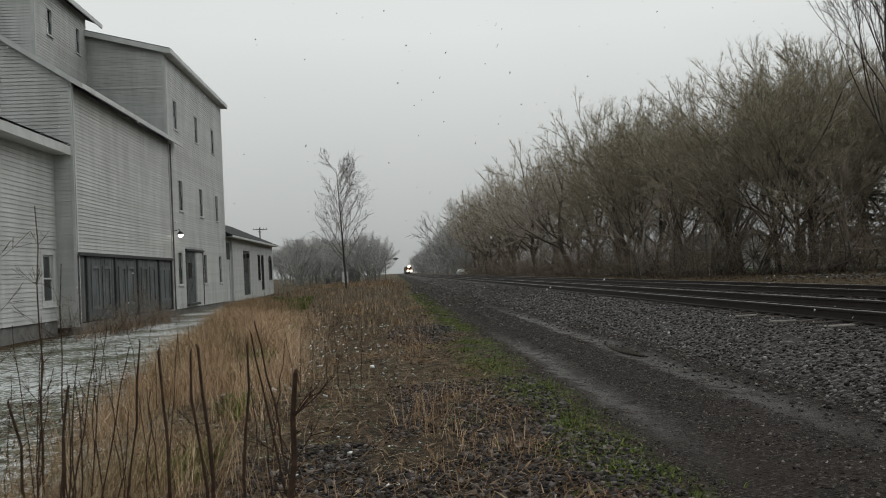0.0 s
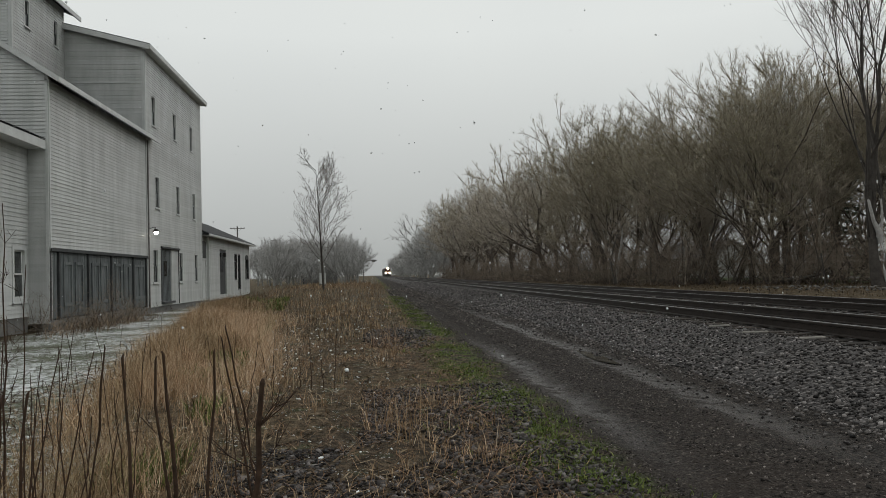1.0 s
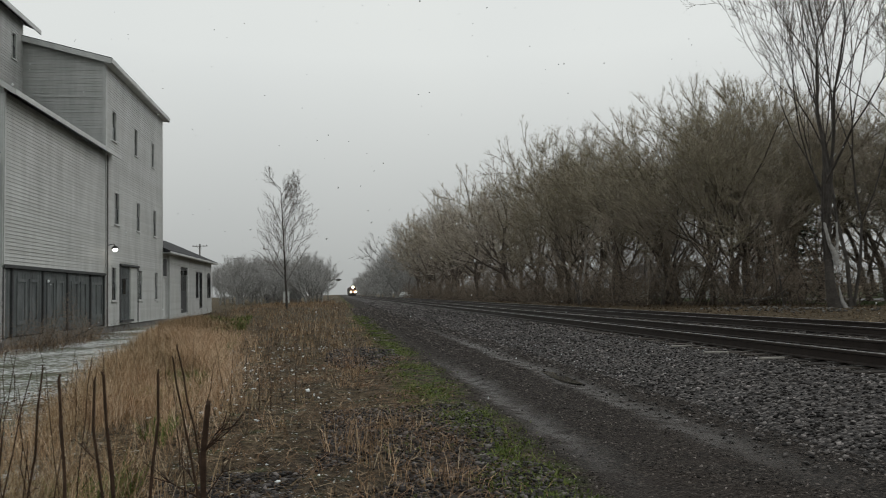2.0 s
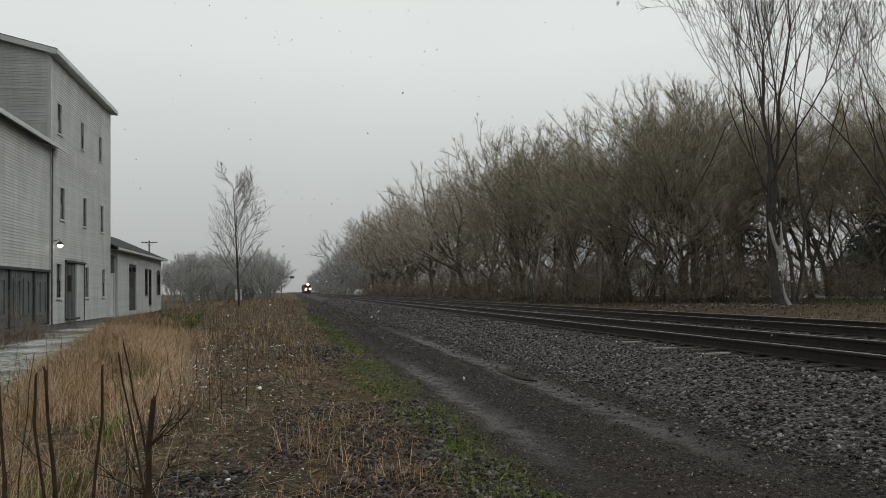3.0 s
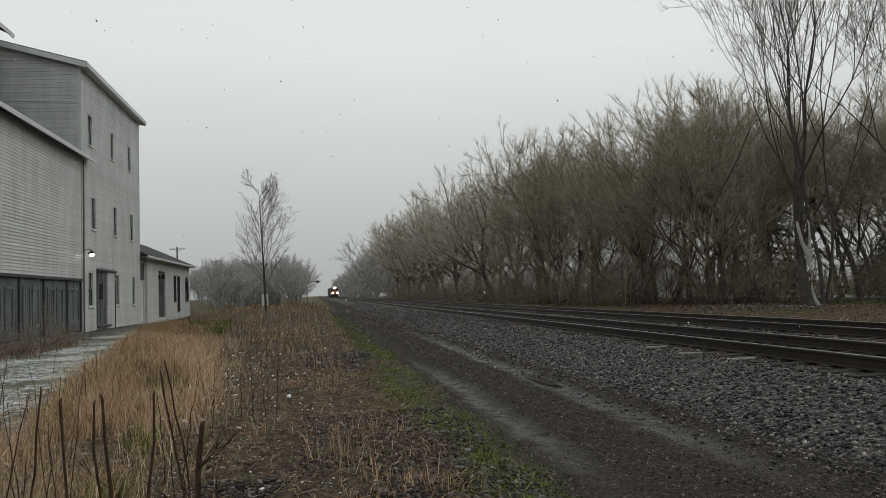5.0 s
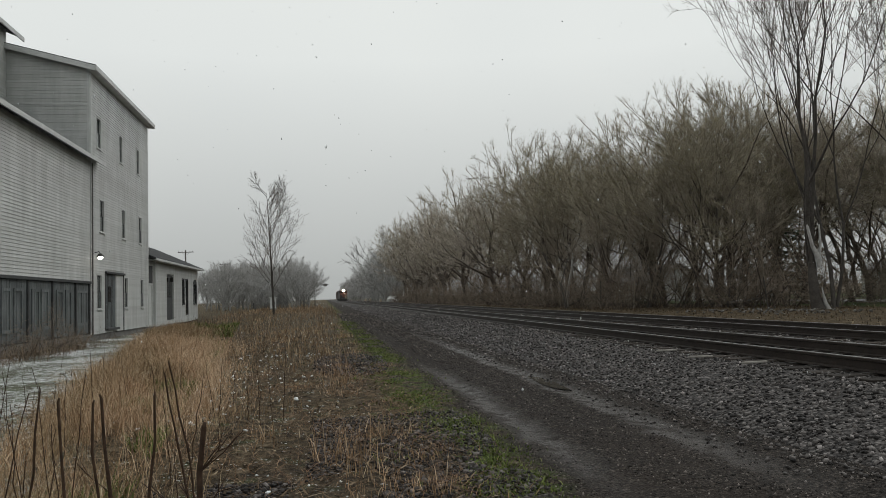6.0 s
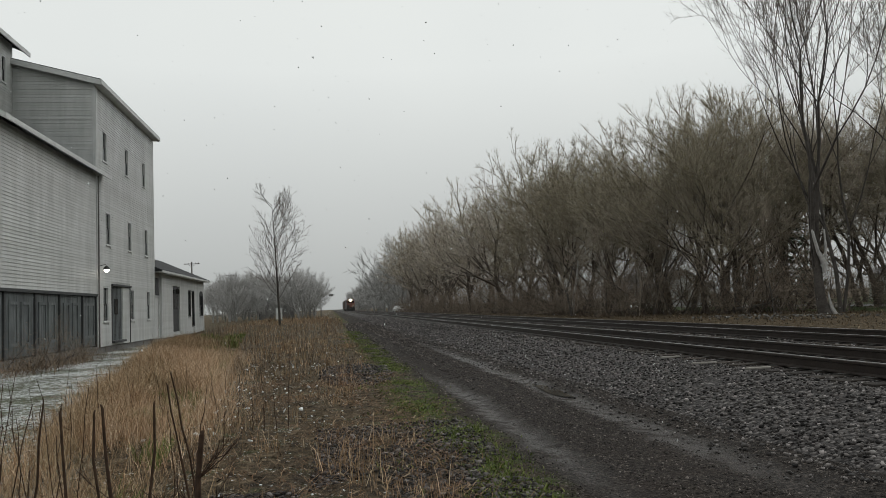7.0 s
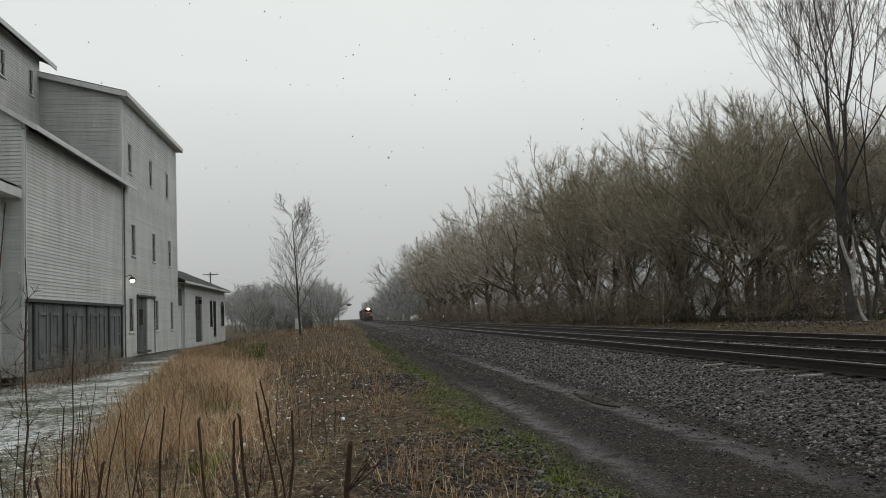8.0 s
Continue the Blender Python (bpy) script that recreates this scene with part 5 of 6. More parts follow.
    while y < 160:
        edge = 19.8 if y < 80 else max(15.6, 19.8 - (y - 80) * 0.07)
        for row in range(2):
            put(rng.choice(brush), used, edge + row * 3.4 + (4.5 if y < 48 else 0) + rng.uniform(-0.8, 0.8), y + rng.uniform(-1, 1), rng.uniform(4.2, 6.8) * (0.75 if row == 0 else 1.2), rng.uniform(0, 360))
        y += 2.9 if y < 80 else 4.3
    for x, yy in ((27.5, 40), (29.5, 42), (31, 38.5), (33, 43), (28.5, 46), (35, 40), (37, 46), (26.5, 47), (30, 50), (33, 49), (39, 43), (41, 49), (28, 53), (32, 55), (36, 53), (24.5, 50)):
        put(rng.choice(brush), used, x, yy, rng.uniform(2.5, 4.5), rng.uniform(0, 360))
    for i in range(15):
        u = i / 14
        put(rng.choice(back), used, 42 + 36 * u + rng.uniform(-2, 2), 66 + 8 * math.sin(i * 1.7) - 8 * u, rng.uniform(12, 16), rng.uniform(0, 360))
    for i in range(12):
        u = i / 11
        put(rng.choice(brush), used, 30 + 34 * u, 48 + 6 * math.sin(i * 2.1) + 4 * u, rng.uniform(3.5, 5.5), rng.uniform(0, 360))
    for _ in range(26):
        yy = rng.uniform(41, 84)
        x = 20.6 + rng.uniform(0, 6.5) + (4.5 if yy < 50 else 0)
        put(rng.choice(saplings), used, x, yy, rng.uniform(6, 10.5), rng.uniform(0, 360))
    # tangled bushes in front of the weathered doors
    for x, yy, tall in ((-8.7, 28.4, 1.9), (-8.6, 30.2, 1.6), (-8.8, 32.0, 1.3), (-9.4, 25.2, 1.7), (-8.6, 26.7, 1.3)):
        put(rng.choice(brush), used, x, yy, tall, rng.uniform(0, 360))
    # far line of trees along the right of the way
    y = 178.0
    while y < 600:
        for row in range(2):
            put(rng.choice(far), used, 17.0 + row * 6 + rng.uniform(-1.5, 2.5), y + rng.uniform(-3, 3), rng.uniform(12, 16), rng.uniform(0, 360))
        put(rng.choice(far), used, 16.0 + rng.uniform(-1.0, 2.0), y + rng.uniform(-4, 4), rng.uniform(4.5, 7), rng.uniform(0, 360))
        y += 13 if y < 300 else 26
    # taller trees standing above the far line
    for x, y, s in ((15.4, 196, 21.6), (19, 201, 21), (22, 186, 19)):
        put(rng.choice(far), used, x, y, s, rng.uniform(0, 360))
    # trees beyond the shed, their mist carried by the pale colour
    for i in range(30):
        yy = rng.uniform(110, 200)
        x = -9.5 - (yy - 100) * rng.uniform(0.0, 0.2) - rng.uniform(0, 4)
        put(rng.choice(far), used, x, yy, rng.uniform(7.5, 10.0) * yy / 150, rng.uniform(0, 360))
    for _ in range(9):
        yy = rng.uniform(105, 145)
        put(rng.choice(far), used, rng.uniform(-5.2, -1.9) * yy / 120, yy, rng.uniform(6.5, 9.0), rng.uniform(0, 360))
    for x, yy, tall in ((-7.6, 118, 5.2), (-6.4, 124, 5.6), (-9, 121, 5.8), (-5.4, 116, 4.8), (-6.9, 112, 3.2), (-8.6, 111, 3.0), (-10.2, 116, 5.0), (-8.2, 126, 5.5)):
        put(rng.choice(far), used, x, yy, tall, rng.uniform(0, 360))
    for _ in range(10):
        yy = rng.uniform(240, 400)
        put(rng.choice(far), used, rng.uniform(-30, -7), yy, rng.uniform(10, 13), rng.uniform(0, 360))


make_woods()


def make_special_trees():
    # slim young tree on the bank
    t = make_tree("young_tree", "slim", 5, [((0, 0, 0), (0.0, 0, 1), 10.9, 0.12)], M_DARKBARK, M_DARKTWIG, "slim leafless young tree on the weedy bank", "tree", (450, 0.04, 0.16, M_DARKTWIG))
    t.matrix_basis = pose(-4.05, 70, 0.2)
    # spreading forked tree beyond the tracks, two clumps of stems that fan out as they climb
    stems = [((0, 0, 2.2), (-0.06, 0.05, 1), 4.2, 0.125), ((0.05, 0.1, 2.4), (0.0, -0.1, 1), 4.6, 0.12), ((0.1, 0.1, 2.3), (0.08, 0.08, 1), 4.4, 0.10),
             ((-0.1, 0.2, 2.4), (-0.05, 0.1, 1), 3.2, 0.075), ((1.3, 0.3, 0), (0.03, 0.08, 1), 4.7, 0.115), ((1.45, 0.3, 0.1), (0.1, 0.0, 1), 4.3, 0.085)]
    t = make_tree("spreading_tree", "big", 19, stems, M_DARKBARK, M_DARKTWIG, "large leafless tree with forked limbs and pale-barked foot", "tree")
    g = Twigs(13)
    g.tube([Vector(q) for q in ((0.25, 0.0, -0.1), (0.05, 0, 0.6), (-0.02, 0.02, 1.4), (0, 0.05, 2.5))], [0.4, 0.28, 0.23, 0.2], 9, 0)
    link_mesh("trunk_foot", tri_mesh("trunk_foot", g.v[0], g.f[0], [M_DARKBARK], smooth=True), None, t)
    g = Twigs(14)
    g.tube([Vector(q) for q in ((0.62, -0.3, -0.05), (0.4, -0.3, 0.35), (0.3, -0.3, 0.75), (0.26, -0.28, 1.2))], [0.13, 0.1, 0.06, 0.02], 7, 0)
    g.tube([Vector(q) for q in ((0.2, -0.24, 2.2), (0.18, -0.26, 2.7), (-0.12, -0.26, 3.3), (-0.3, -0.26, 4.1), (-0.33, -0.2, 4.6))], [0.1, 0.16, 0.09, 0.075, 0.05], 7, 0)
    g.tube([Vector(q) for q in ((0.18, -0.24, 2.6), (0.34, -0.24, 3.3), (0.36, -0.2, 4.4))], [0.1, 0.07, 0.04], 7, 0)
    link_mesh("peeled_limb", tri_mesh("peeled_limb", g.v[0], g.f[0], [M_PEELED], smooth=True), None, t, "pale peeled wood on the lower fork")
    t.matrix_basis = pose(25.2, 37.6, 0.2)
    stems = [((0, 0, 0), (0.02, 0.1, 1), 3.6, 0.15), ((0.2, 0, 0), (0.22, -0.1, 1), 3.4, 0.11), ((0.1, 0, 2), (-0.1, -0.1, 1), 3.0, 0.08)]
    t = make_tree("spreading_tree", "big", 31, stems, M_DARKBARK, M_DARKTWIG, "leafless forked tree with spreading dark limbs", "tree")
    t.matrix_basis = pose(31.6, 36.0, 0.2)
    # leaning tree with a long limb bowed over the ground
    t = empty("leaning_tree", pose(20.4, 64, 0.2), "pale-barked leaning tree with one limb bowed low", "tree")
    g = Twigs(15)
    g.tube([Vector(q) for q in ((0.1, 0, -0.1), (0.35, 0, 1.5), (0.75, 0.1, 3.2), (0.95, 0.2, 4.6))], [0.17, 0.13, 0.1, 0.05], 7, 0)
    link_mesh("trunk", tri_mesh("trunk", g.v[0], g.f[0], [M_PEELED], smooth=True), None, t)
    g = Twigs(16)
    g.tube([Vector(q) for q in ((0.3, 0, 0.2), (1.2, 0, 0.55), (2.3, 0.1, 0.75), (3.4, 0.1, 0.85), (4.6, 0, 1.9), (5.4, 0.1, 3.0), (6.2, 0, 4.6))], [0.13, 0.12, 0.11, 0.1, 0.085, 0.07, 0.04], 7, 0)
    g.tube([Vector(q) for q in ((3.3, 0.1, 0.8), (3.2, 0.3, 2.4), (3.6, 0.2, 4.2), (3.5, 0.2, 5.2))], [0.09, 0.08, 0.06, 0.03], 6, 0)
    for q in ((6.2, 0, 4.6), (5.4, 0.1, 3.0), (0.95, 0.2, 4.6), (3.5, 0.2, 5.2)):
        g.fork(q, (0.2, 0, 1), 1.4, 0.04, 2, FORKS["sapling"])
    link_mesh("bowed_limb", tri_mesh("bowed_limb", g.v[0], g.f[0], [M_PALEBARK], smooth=True), None, t)
    link_mesh("crown", tri_mesh("crown", g.v[1], g.f[1], [M_TWIG]), None, t)
    # birch-pale leaning stems at the wood's edge
    for i, (x, y, w, h) in enumerate(((19.2, 60, (0.02, 0, 1), 8.0), (25.2, 48, (-0.22, 0, 1), 7.0), (22.5, 52, (0.1, 0, 1), 9.0))):
        t = make_tree("pale_sapling", "brush", 60 + i, [((0, 0, 0), w, h, 0.085), ((0.1, 0, 0), (w[0] * 2 + 0.35, 0.1, 1), h * 0.7, 0.06)], M_PALEBARK, M_TWIG, "thin pale-barked leaning tree at the wood edge", "tree")
        t.matrix_basis = pose(x, y, 0.2)
    # dark conifers behind
    for i, (x, y, h) in enumerate(((43.0, 50, 12.0), (47, 55, 11.0), (36, 58, 11.5))):
        g = Twigs(400 + i)
        tree = empty("conifer", pose(x, y, 0.2), "dark green conifer behind bare trees", "tree", "conifers")
        g.tube([Vector((0, 0, 0)), Vector((0.1, 0, h * 0.5)), Vector((0, 0, h))], [0.22, 0.14, 0.03], 6, 0)
        v, f = [], []
        for _ in range(230):
            u = g.rng.uniform(0.12, 1)
            reach = (1 - u) * h * 0.30 + 0.35
            a = g.rng.uniform(0, 6.283)
            d = Vector((math.cos(a), math.sin(a), -0.18))
            base = Vector((0, 0, h * u))
            g.tube([base, base + d * reach * g.rng.uniform(0.75, 1.1)], [0.03, 0.008], 3, 0)
            for _ in range(26):
                q = base + d * reach * g.rng.uniform(0.2, 1.05)
                n1 = Vector((g.rng.gauss(0, 1), g.rng.gauss(0, 1), g.rng.gauss(0, 0.5))).normalized() * g.rng.uniform(0.2, 0.5)
                n2 = n1.orthogonal().normalized() * 0.09
                k = len(v)
                v += [tuple(q - n2), tuple(q + n2), tuple(q + n1)]
                f.append((k, k + 1, k + 2))
        link_mesh("trunk", tri_mesh("trunk", g.v[0], g.f[0], [M_BARK]), None, tree)
        link_mesh("foliage", tri_mesh("foliage", v, f, [M_NEEDLE]), None, tree)


make_special_trees()


# ---- foreground stalks ----
def stalk(top, low, r, seed, twigs=0, broken=True, name="weed_stalk", label="dead brown weed stalk standing in grass"):
    rng = random.Random(seed)
    top, low = Vector(top), Vector(low)
    way = (low - top).normalized()
    foot = low + way * max(0, (low.z + 0.02) / max(0.3, -way.z))
    g = Twigs(seed)
    n = 9
    pts = [foot.lerp(top, i / n) + Vector((rng.gauss(0, 0.006), rng.gauss(0, 0.006), 0)) * (0 if i in (0,) else 1) for i in range(n + 1)]
    radii = [r * (1.25 - 0.45 * i / n) * rng.uniform(0.78, 1.2) for i in range(n + 1)]
    if not broken:
        radii = [r * (1.2 - 1.0 * i / n) + 0.001 for i in range(n + 1)]
    g.tube(pts, radii, 7, 0)
    if broken:
        g.tube([pts[-1], pts[-1] + Vector((rng.uniform(-0.006, 0.006), 0, 0.012)), pts[-1] + Vector((rng.uniform(-0.004, 0.004), 0, 0.013))], [radii[-1] * 0.95, radii[-1] * 0.6, 0.0005], 7, 0)
    ob = empty(name, None, label, "plant", "dead weed stalks")
    for j in range(twigs):
        u = rng.uniform(0.45, 1.0) if twigs < 20 else rng.uniform(0.3, 1.0)
        i = min(int(u * n), n - 1)
        p = pts[i]
        a = rng.uniform(0, 6.283)
        d = Vector((math.cos(a), math.sin(a) * 0.5, rng.uniform(0.5, 1.5))).normalized()
        L = rng.uniform(0.06, 0.2)
        q = p + d * L * 0.5 + Vector((0, 0, 0.01))
        e = q + (d + Vector((0, 0, 0.3))).normalized() * L * 0.5
        g.tube([p, q, e], [r * 0.22, r * 0.16, 0.0008], 4, 1)
        for _ in range(2):
            d2 = (d + Vector((rng.gauss(0, 0.6), rng.gauss(0, 0.6), rng.gauss(0.2, 0.4)))).normalized()
            g.tube([q, q + d2 * L * 0.4], [r * 0.2, 0.001], 3, 1)
    stem = link_mesh("stem", tri_mesh("stem", g.v[0], g.f[0], [M_STALK], smooth=True), None, ob)
    if g.v[1]:
        link_mesh("branchwork", tri_mesh("branchwork", g.v[1], g.f[1], [M_STALK]), None, ob)["kind"] = "stuff"
    return ob


STALKS = [((-0.95, 4.9, 1.58), (-0.96, 4.9, 1.03), 0.004, 2, False), ((-0.64, 4.2, 1.18), (-0.66, 4.2, 0.86), 0.006, 0, True),
          ((-0.71, 4.6, 1.28), (-0.76, 4.6, 1.01), 0.004, 1, False), ((-0.59, 4.7, 1.27), (-0.62, 4.7, 0.96), 0.005, 1, True),
          ((-0.67, 4.8, 1.25), (-0.73, 4.8, 0.95), 0.004, 1, False), ((-0.41, 4.3, 1.27), (-0.38, 4.3, 0.81), 0.006, 0, True),
          ((-0.31, 4.3, 1.26), (-0.28, 4.3, 0.81), 0.0065, 1, True), ((-0.30, 4.35, 1.27), (-0.27, 4.35, 0.79), 0.008, 1, True),
          ((-0.14, 4.36, 1.27), (-0.16, 4.36, 0.78), 0.0065, 0, True), ((-0.44, 6.0, 1.19), (-0.38, 6.0, 0.86), 0.007, 0, True),
          ((-0.41, 6.0, 1.25), (-0.35, 6.0, 0.89), 0.006, 0, True), ((-0.81, 4.2, 1.15), (-0.78, 4.2, 0.87), 0.0065, 0, True),
          ((-0.85, 4.5, 1.32), (-0.87, 4.5, 0.79), 0.0045, 1, False)]
for i, (a, b, r, k, br) in enumerate(STALKS):
    stalk(a, b, r * 0.82, 500 + i, k, br)
stalk((0.04, 4.2, 1.19), (0.0, 4.2, 0.82), 0.011, 540, 18, True, "cut_shrub", "thick cut brown shrub stem with short twigs")
stalk((-1.62, 6.2, 1.95), (-1.63, 6.2, 0.85), 0.006, 541, 30, False, "bare_sapling", "thin leafless sapling growing by the bank")
stalk((-1.22, 5.0, 2.05), (-1.30, 5.0, 1.2), 0.004, 542, 16, False, "bare_sapling", "thin leafless sapling growing by the bank")
rng_n = random.Random(321)
for i in range(30):
    y = rng_n.uniform(4.3, 6.8)
    x = -0.55 - (y - 1.8) * rng_n.uniform(0.08, 0.36)
    h = rng_n.uniform(0.8, 1.3)
    z = rise(x, y)
    stalk((x + rng_n.uniform(-0.16, 0.16), y, z + h), (x, y, z + 0.02), rng_n.uniform(0.002, 0.0042), 800 + i, rng_n.choice((0, 1, 2, 4)), False)
rng_f = random.Random(900)
for i in range(38):
    y = rng_f.uniform(5.0, 16)
    x = rng_f.uniform(-2.6, -0.1) * (0.55 + y * 0.07)
    h = rng_f.uniform(0.4, 0.95)
    z = rise(x, y)
    lean = rng_f.uniform(-0.15, 0.15)
    stalk((x + lean * h, y, z + h), (x, y, z + 0.02), rng_f.uniform(0.003, 0.005), 600 + i, rng_f.choice((0, 1, 3)), False)


# ---- utility poles, crossing signal, cabinet, houses ----
def make_pole(x, y, h, proto=None):
    p = empty("utility_pole", pose(x, y, -0.1), "weathered wooden utility pole with double crossarm", "utility pole", "line of utility poles")
    part("post", rod(bmesh.new(), (0, 0, 0), (0, 0, h), 0.17, 0.12, 10), M_POLE, p)
    for z in (h - 0.35,):
        part("crossarm", boxed(-1.3, 1.3, 0.12, 0.22, z - 0.06, z + 0.06), M_POLE, p)
    for u in (-1.15, -0.6, 0.6, 1.15):
        part("insulator", rod(bmesh.new(), (u, 0.17, h - 0.29), (u, 0.17, h - 0.12), 0.045, 0.03, 8), M_IRON, p)
    bm = rod(bmesh.new(), (-0.6, 0.12, h - 0.4), (0, 0.1, h - 1.0), 0.02)
    rod(bm, (0.6, 0.12, h - 0.4), (0, 0.1, h - 1.0), 0.02)
    part("brace", bm, M_IRON, p)


for x, y, h in ((-23.3, 138.7, 10.9), (-23.1, 190, 11.1), (-22.4, 250, 11.5)):
    make_pole(x, y, h)


def make_signal():
    s = empty("crossing_signal", pose(-1.5, 150, 0.1), "grade crossing signal mast with cantilever arm and lamps", "signal")
    part("mast", rod(bmesh.new(), (0, 0, 0), (0, 0, 5.0), 0.1, 0.08, 10), M_POLE, s)
    part("arm", boxed(-0.1, 2.6, -0.06, 0.06, 4.15, 4.3), M_POLE, s)
    for x in (0.5, 2.0):
        part("lamp_head", boxed(x - 0.35, x + 0.35, -0.2, 0.1, 3.95, 4.45, bevel=0.06), M_POLE, s, "dark round-hooded lamp unit")


make_signal()


def make_cabinet():
    c = empty("relay_cabinet", pose(-5.75, 95, 0.55), "white metal relay cabinet beside the young tree", "cabinet")
    part("body", boxed(-0.35, 0.35, -0.3, 0.3, 0.1, 1.35, bevel=0.02), M_TRIM, c)
    part("roof", boxed(-0.4, 0.4, -0.36, 0.36, 1.35, 1.43, bevel=0.015), M_TRIM, c)
    part("door", boxed(-0.3, 0.3, -0.325, -0.302, 0.18, 1.28), M_TRIM, c)
    part("handle", boxed(0.2, 0.24, -0.36, -0.326, 0.65, 0.85), M_IRON, c)
    part("base", boxed(-0.42, 0.42, -0.36, 0.36, -0.1, 0.1), M_FOUND, c)


make_cabinet()


def make_house(x, y, w, d, h, peak, wallmat, roofmat, turn, label, wins=3):
    b = empty("house", pose(x, y, 0, 0, 0, turn), label, "house")
    part("wall", prism([(-w / 2, 0), (w / 2, 0), (w / 2, h), (0, peak), (-w / 2, h)], -d / 2, d / 2), wallmat, b)
    o = 0.35
    sl = (peak - h) / (w / 2)
    part("roof", prism([(-w / 2 - o, h - o * sl + 0.02), (0, peak + 0.02), (w / 2 + o, h - o * sl + 0.02), (w / 2 + o, h - o * sl + 0.2), (0, peak + 0.22), (-w / 2 - o, h - o * sl + 0.2)], -d / 2 - o, d / 2 + o), roofmat, b)
    for i in range(wins):
        u = -w / 2 + w * (i + 0.5) / wins
        bm = boxed(u - 0.45, u + 0.45, -d / 2 - 0.04, -d / 2 + 0.02, 1.0, 2.2)
        win = part("window", bm, M_TRIM, b)
        part("pane", boxed(u - 0.37, u + 0.37, -d / 2 - 0.06, -d / 2 - 0.042, 1.08, 2.12), M_CARGLASS, win)
        v = -d / 2 + d * (i + 0.5) / wins
        win = part("window", boxed(-w / 2 - 0.04, -w / 2 + 0.02, v - 0.45, v + 0.45, 1.0, 2.2), M_TRIM, b)
        part("pane", boxed(-w / 2 - 0.06, -w / 2 - 0.042, v - 0.37, v + 0.37, 1.08, 2.12), M_CARGLASS, win)
    part("door", boxed(-w / 2 - 0.05, -w / 2 + 0.02, d * 0.36 - 0.45, d * 0.36 + 0.45, 0.1, 2.15), M_DARKWOOD, b)
    return b


make_house(-8.3, 127, 4.6, 6, 2.3, 4.6, M_HOUSEDARK, M_HOUSEDARK, 14, "dark gabled house paled in colour for haze, among trees", 0)
make_house(66, 74, 14, 9, 2.9, 4.8, M_WALLPALE, M_ROOFGREY, 12, "pale single-storey house behind the wood")
make_house(58, 58, 7, 6, 2.6, 4.0, M_WALLBRICK, M_ROOFGREY, 8, "red-walled garage with pale door behind trees")
make_house(39, 88, 9, 8, 2.4, 4.2, M_WALLPALE, M_ROOFGREY, 25, "pale low house seen through the wood")

bm = bmesh.new()
path = [(30, -20), (33, 20), (36, 45), (37, 70), (36, 100)]
rows = []
for x, y in path:
    rows.append([bm.verts.new((x, y, 0.27)), bm.verts.new((x + 5.0, y, 0.27))])
for a, b in zip(rows, rows[1:]):
    bm.faces.new((a[0], a[1], b[1], b[0]))
tagged(part("side_road", bm, M_ROAD), "wet pale asphalt road beyond the trees", "road", kind="structure")


def make_car(x, y, turn, mat, label):
    c = empty("parked_car", pose(x, y, 0.25, 0, 0, turn), label, "car", "parked cars")
    body = prism([(-2.2, 0.35), (2.2, 0.35), (2.25, 0.75), (1.5, 0.9), (0.9, 1.42), (-1.2, 1.45), (-1.9, 0.95), (-2.25, 0.85)], -0.85, 0.85)
    bmesh.ops.bevel(body, geom=list(body.edges), offset=0.06, segments=2, affect="EDGES")
    part("body", body, mat, c)
    part("side_glass", prism([(-1.15, 0.98), (1.0, 0.95), (0.75, 1.32), (-1.0, 1.35)], -0.862, 0.862), M_CARGLASS, c)
    for wx in (-1.4, 1.4):
        for wy in (-0.8, 0.8):
            w = part("wheel", rod(bmesh.new(), (wx, wy - 0.1, 0.32), (wx, wy + 0.1, 0.32), 0.32, sides=16), M_IRON, c)
            part("rim", rod(bmesh.new(), (wx, wy - 0.108, 0.32), (wx, wy + 0.108, 0.32), 0.19, sides=12), M_TRIM, w)


make_car(15.6, 172, 62, M_TRIM, "white car parked by the crossing")
make_car(40.5, 66, 80, M_TRIM, "white car parked on the side road")


def make_debris():
    rng = np.random.default_rng(8)
    p, s = [], []
    for _ in range(200):
        y, x = rng.uniform(32, 42), rng.normal(22.5, 1.6)
        p.append((x, y, rise(x, y) + 0.04))
        s.append(rng.uniform(0.04, 0.11))
    stones("rubble_heap", p, s, simple("pale_rubble", (0.05, 0.045, 0.04), (0.2, 0.19, 0.175), 6, 0.9, random_from="ISLAND"), "pale stone rubble and brush at the tree foot", "rubble", 6)
    for i, (x, y, r, L) in enumerate(((21.5, 58, 20, 5.0), (23, 63, -35, 3.5), (24.5, 45, 10, 4))):
        g = Twigs(700 + i)
        pts = [Vector((0, 0, 0.15)), Vector((L * 0.35, 0.1, 0.22)), Vector((L * 0.7, -0.05, 0.5)), Vector((L, 0.1, 1.2))]
        g.tube(pts, [0.12, 0.1, 0.08, 0.04], 7, 0)
        g.tube([pts[1], pts[1] + Vector((0.6, 0.4, 0.9))], [0.05, 0.02], 5, 0)
        ob = link_mesh("fallen_limb", tri_mesh("fallen_limb", g.v[0], g.f[0], [M_PALEBARK], smooth=True), None, m=pose(x, y, 0.1 + rise(x, y), 0, 0, r))
        tagged(ob, "pale fallen tree limb under the bushes", "fallen branch", "fallen branches")


make_debris()


# ---- the train: nose towards -y, rail top at local z 0 ----
def wheelset(parent, y, r=0.5):
    for s in (-0.755, 0.755):
        part("wheel", rod(bmesh.new(), (s - 0.07, y, r), (s + 0.07, y, r), r, sides=18), M_IRON, parent)


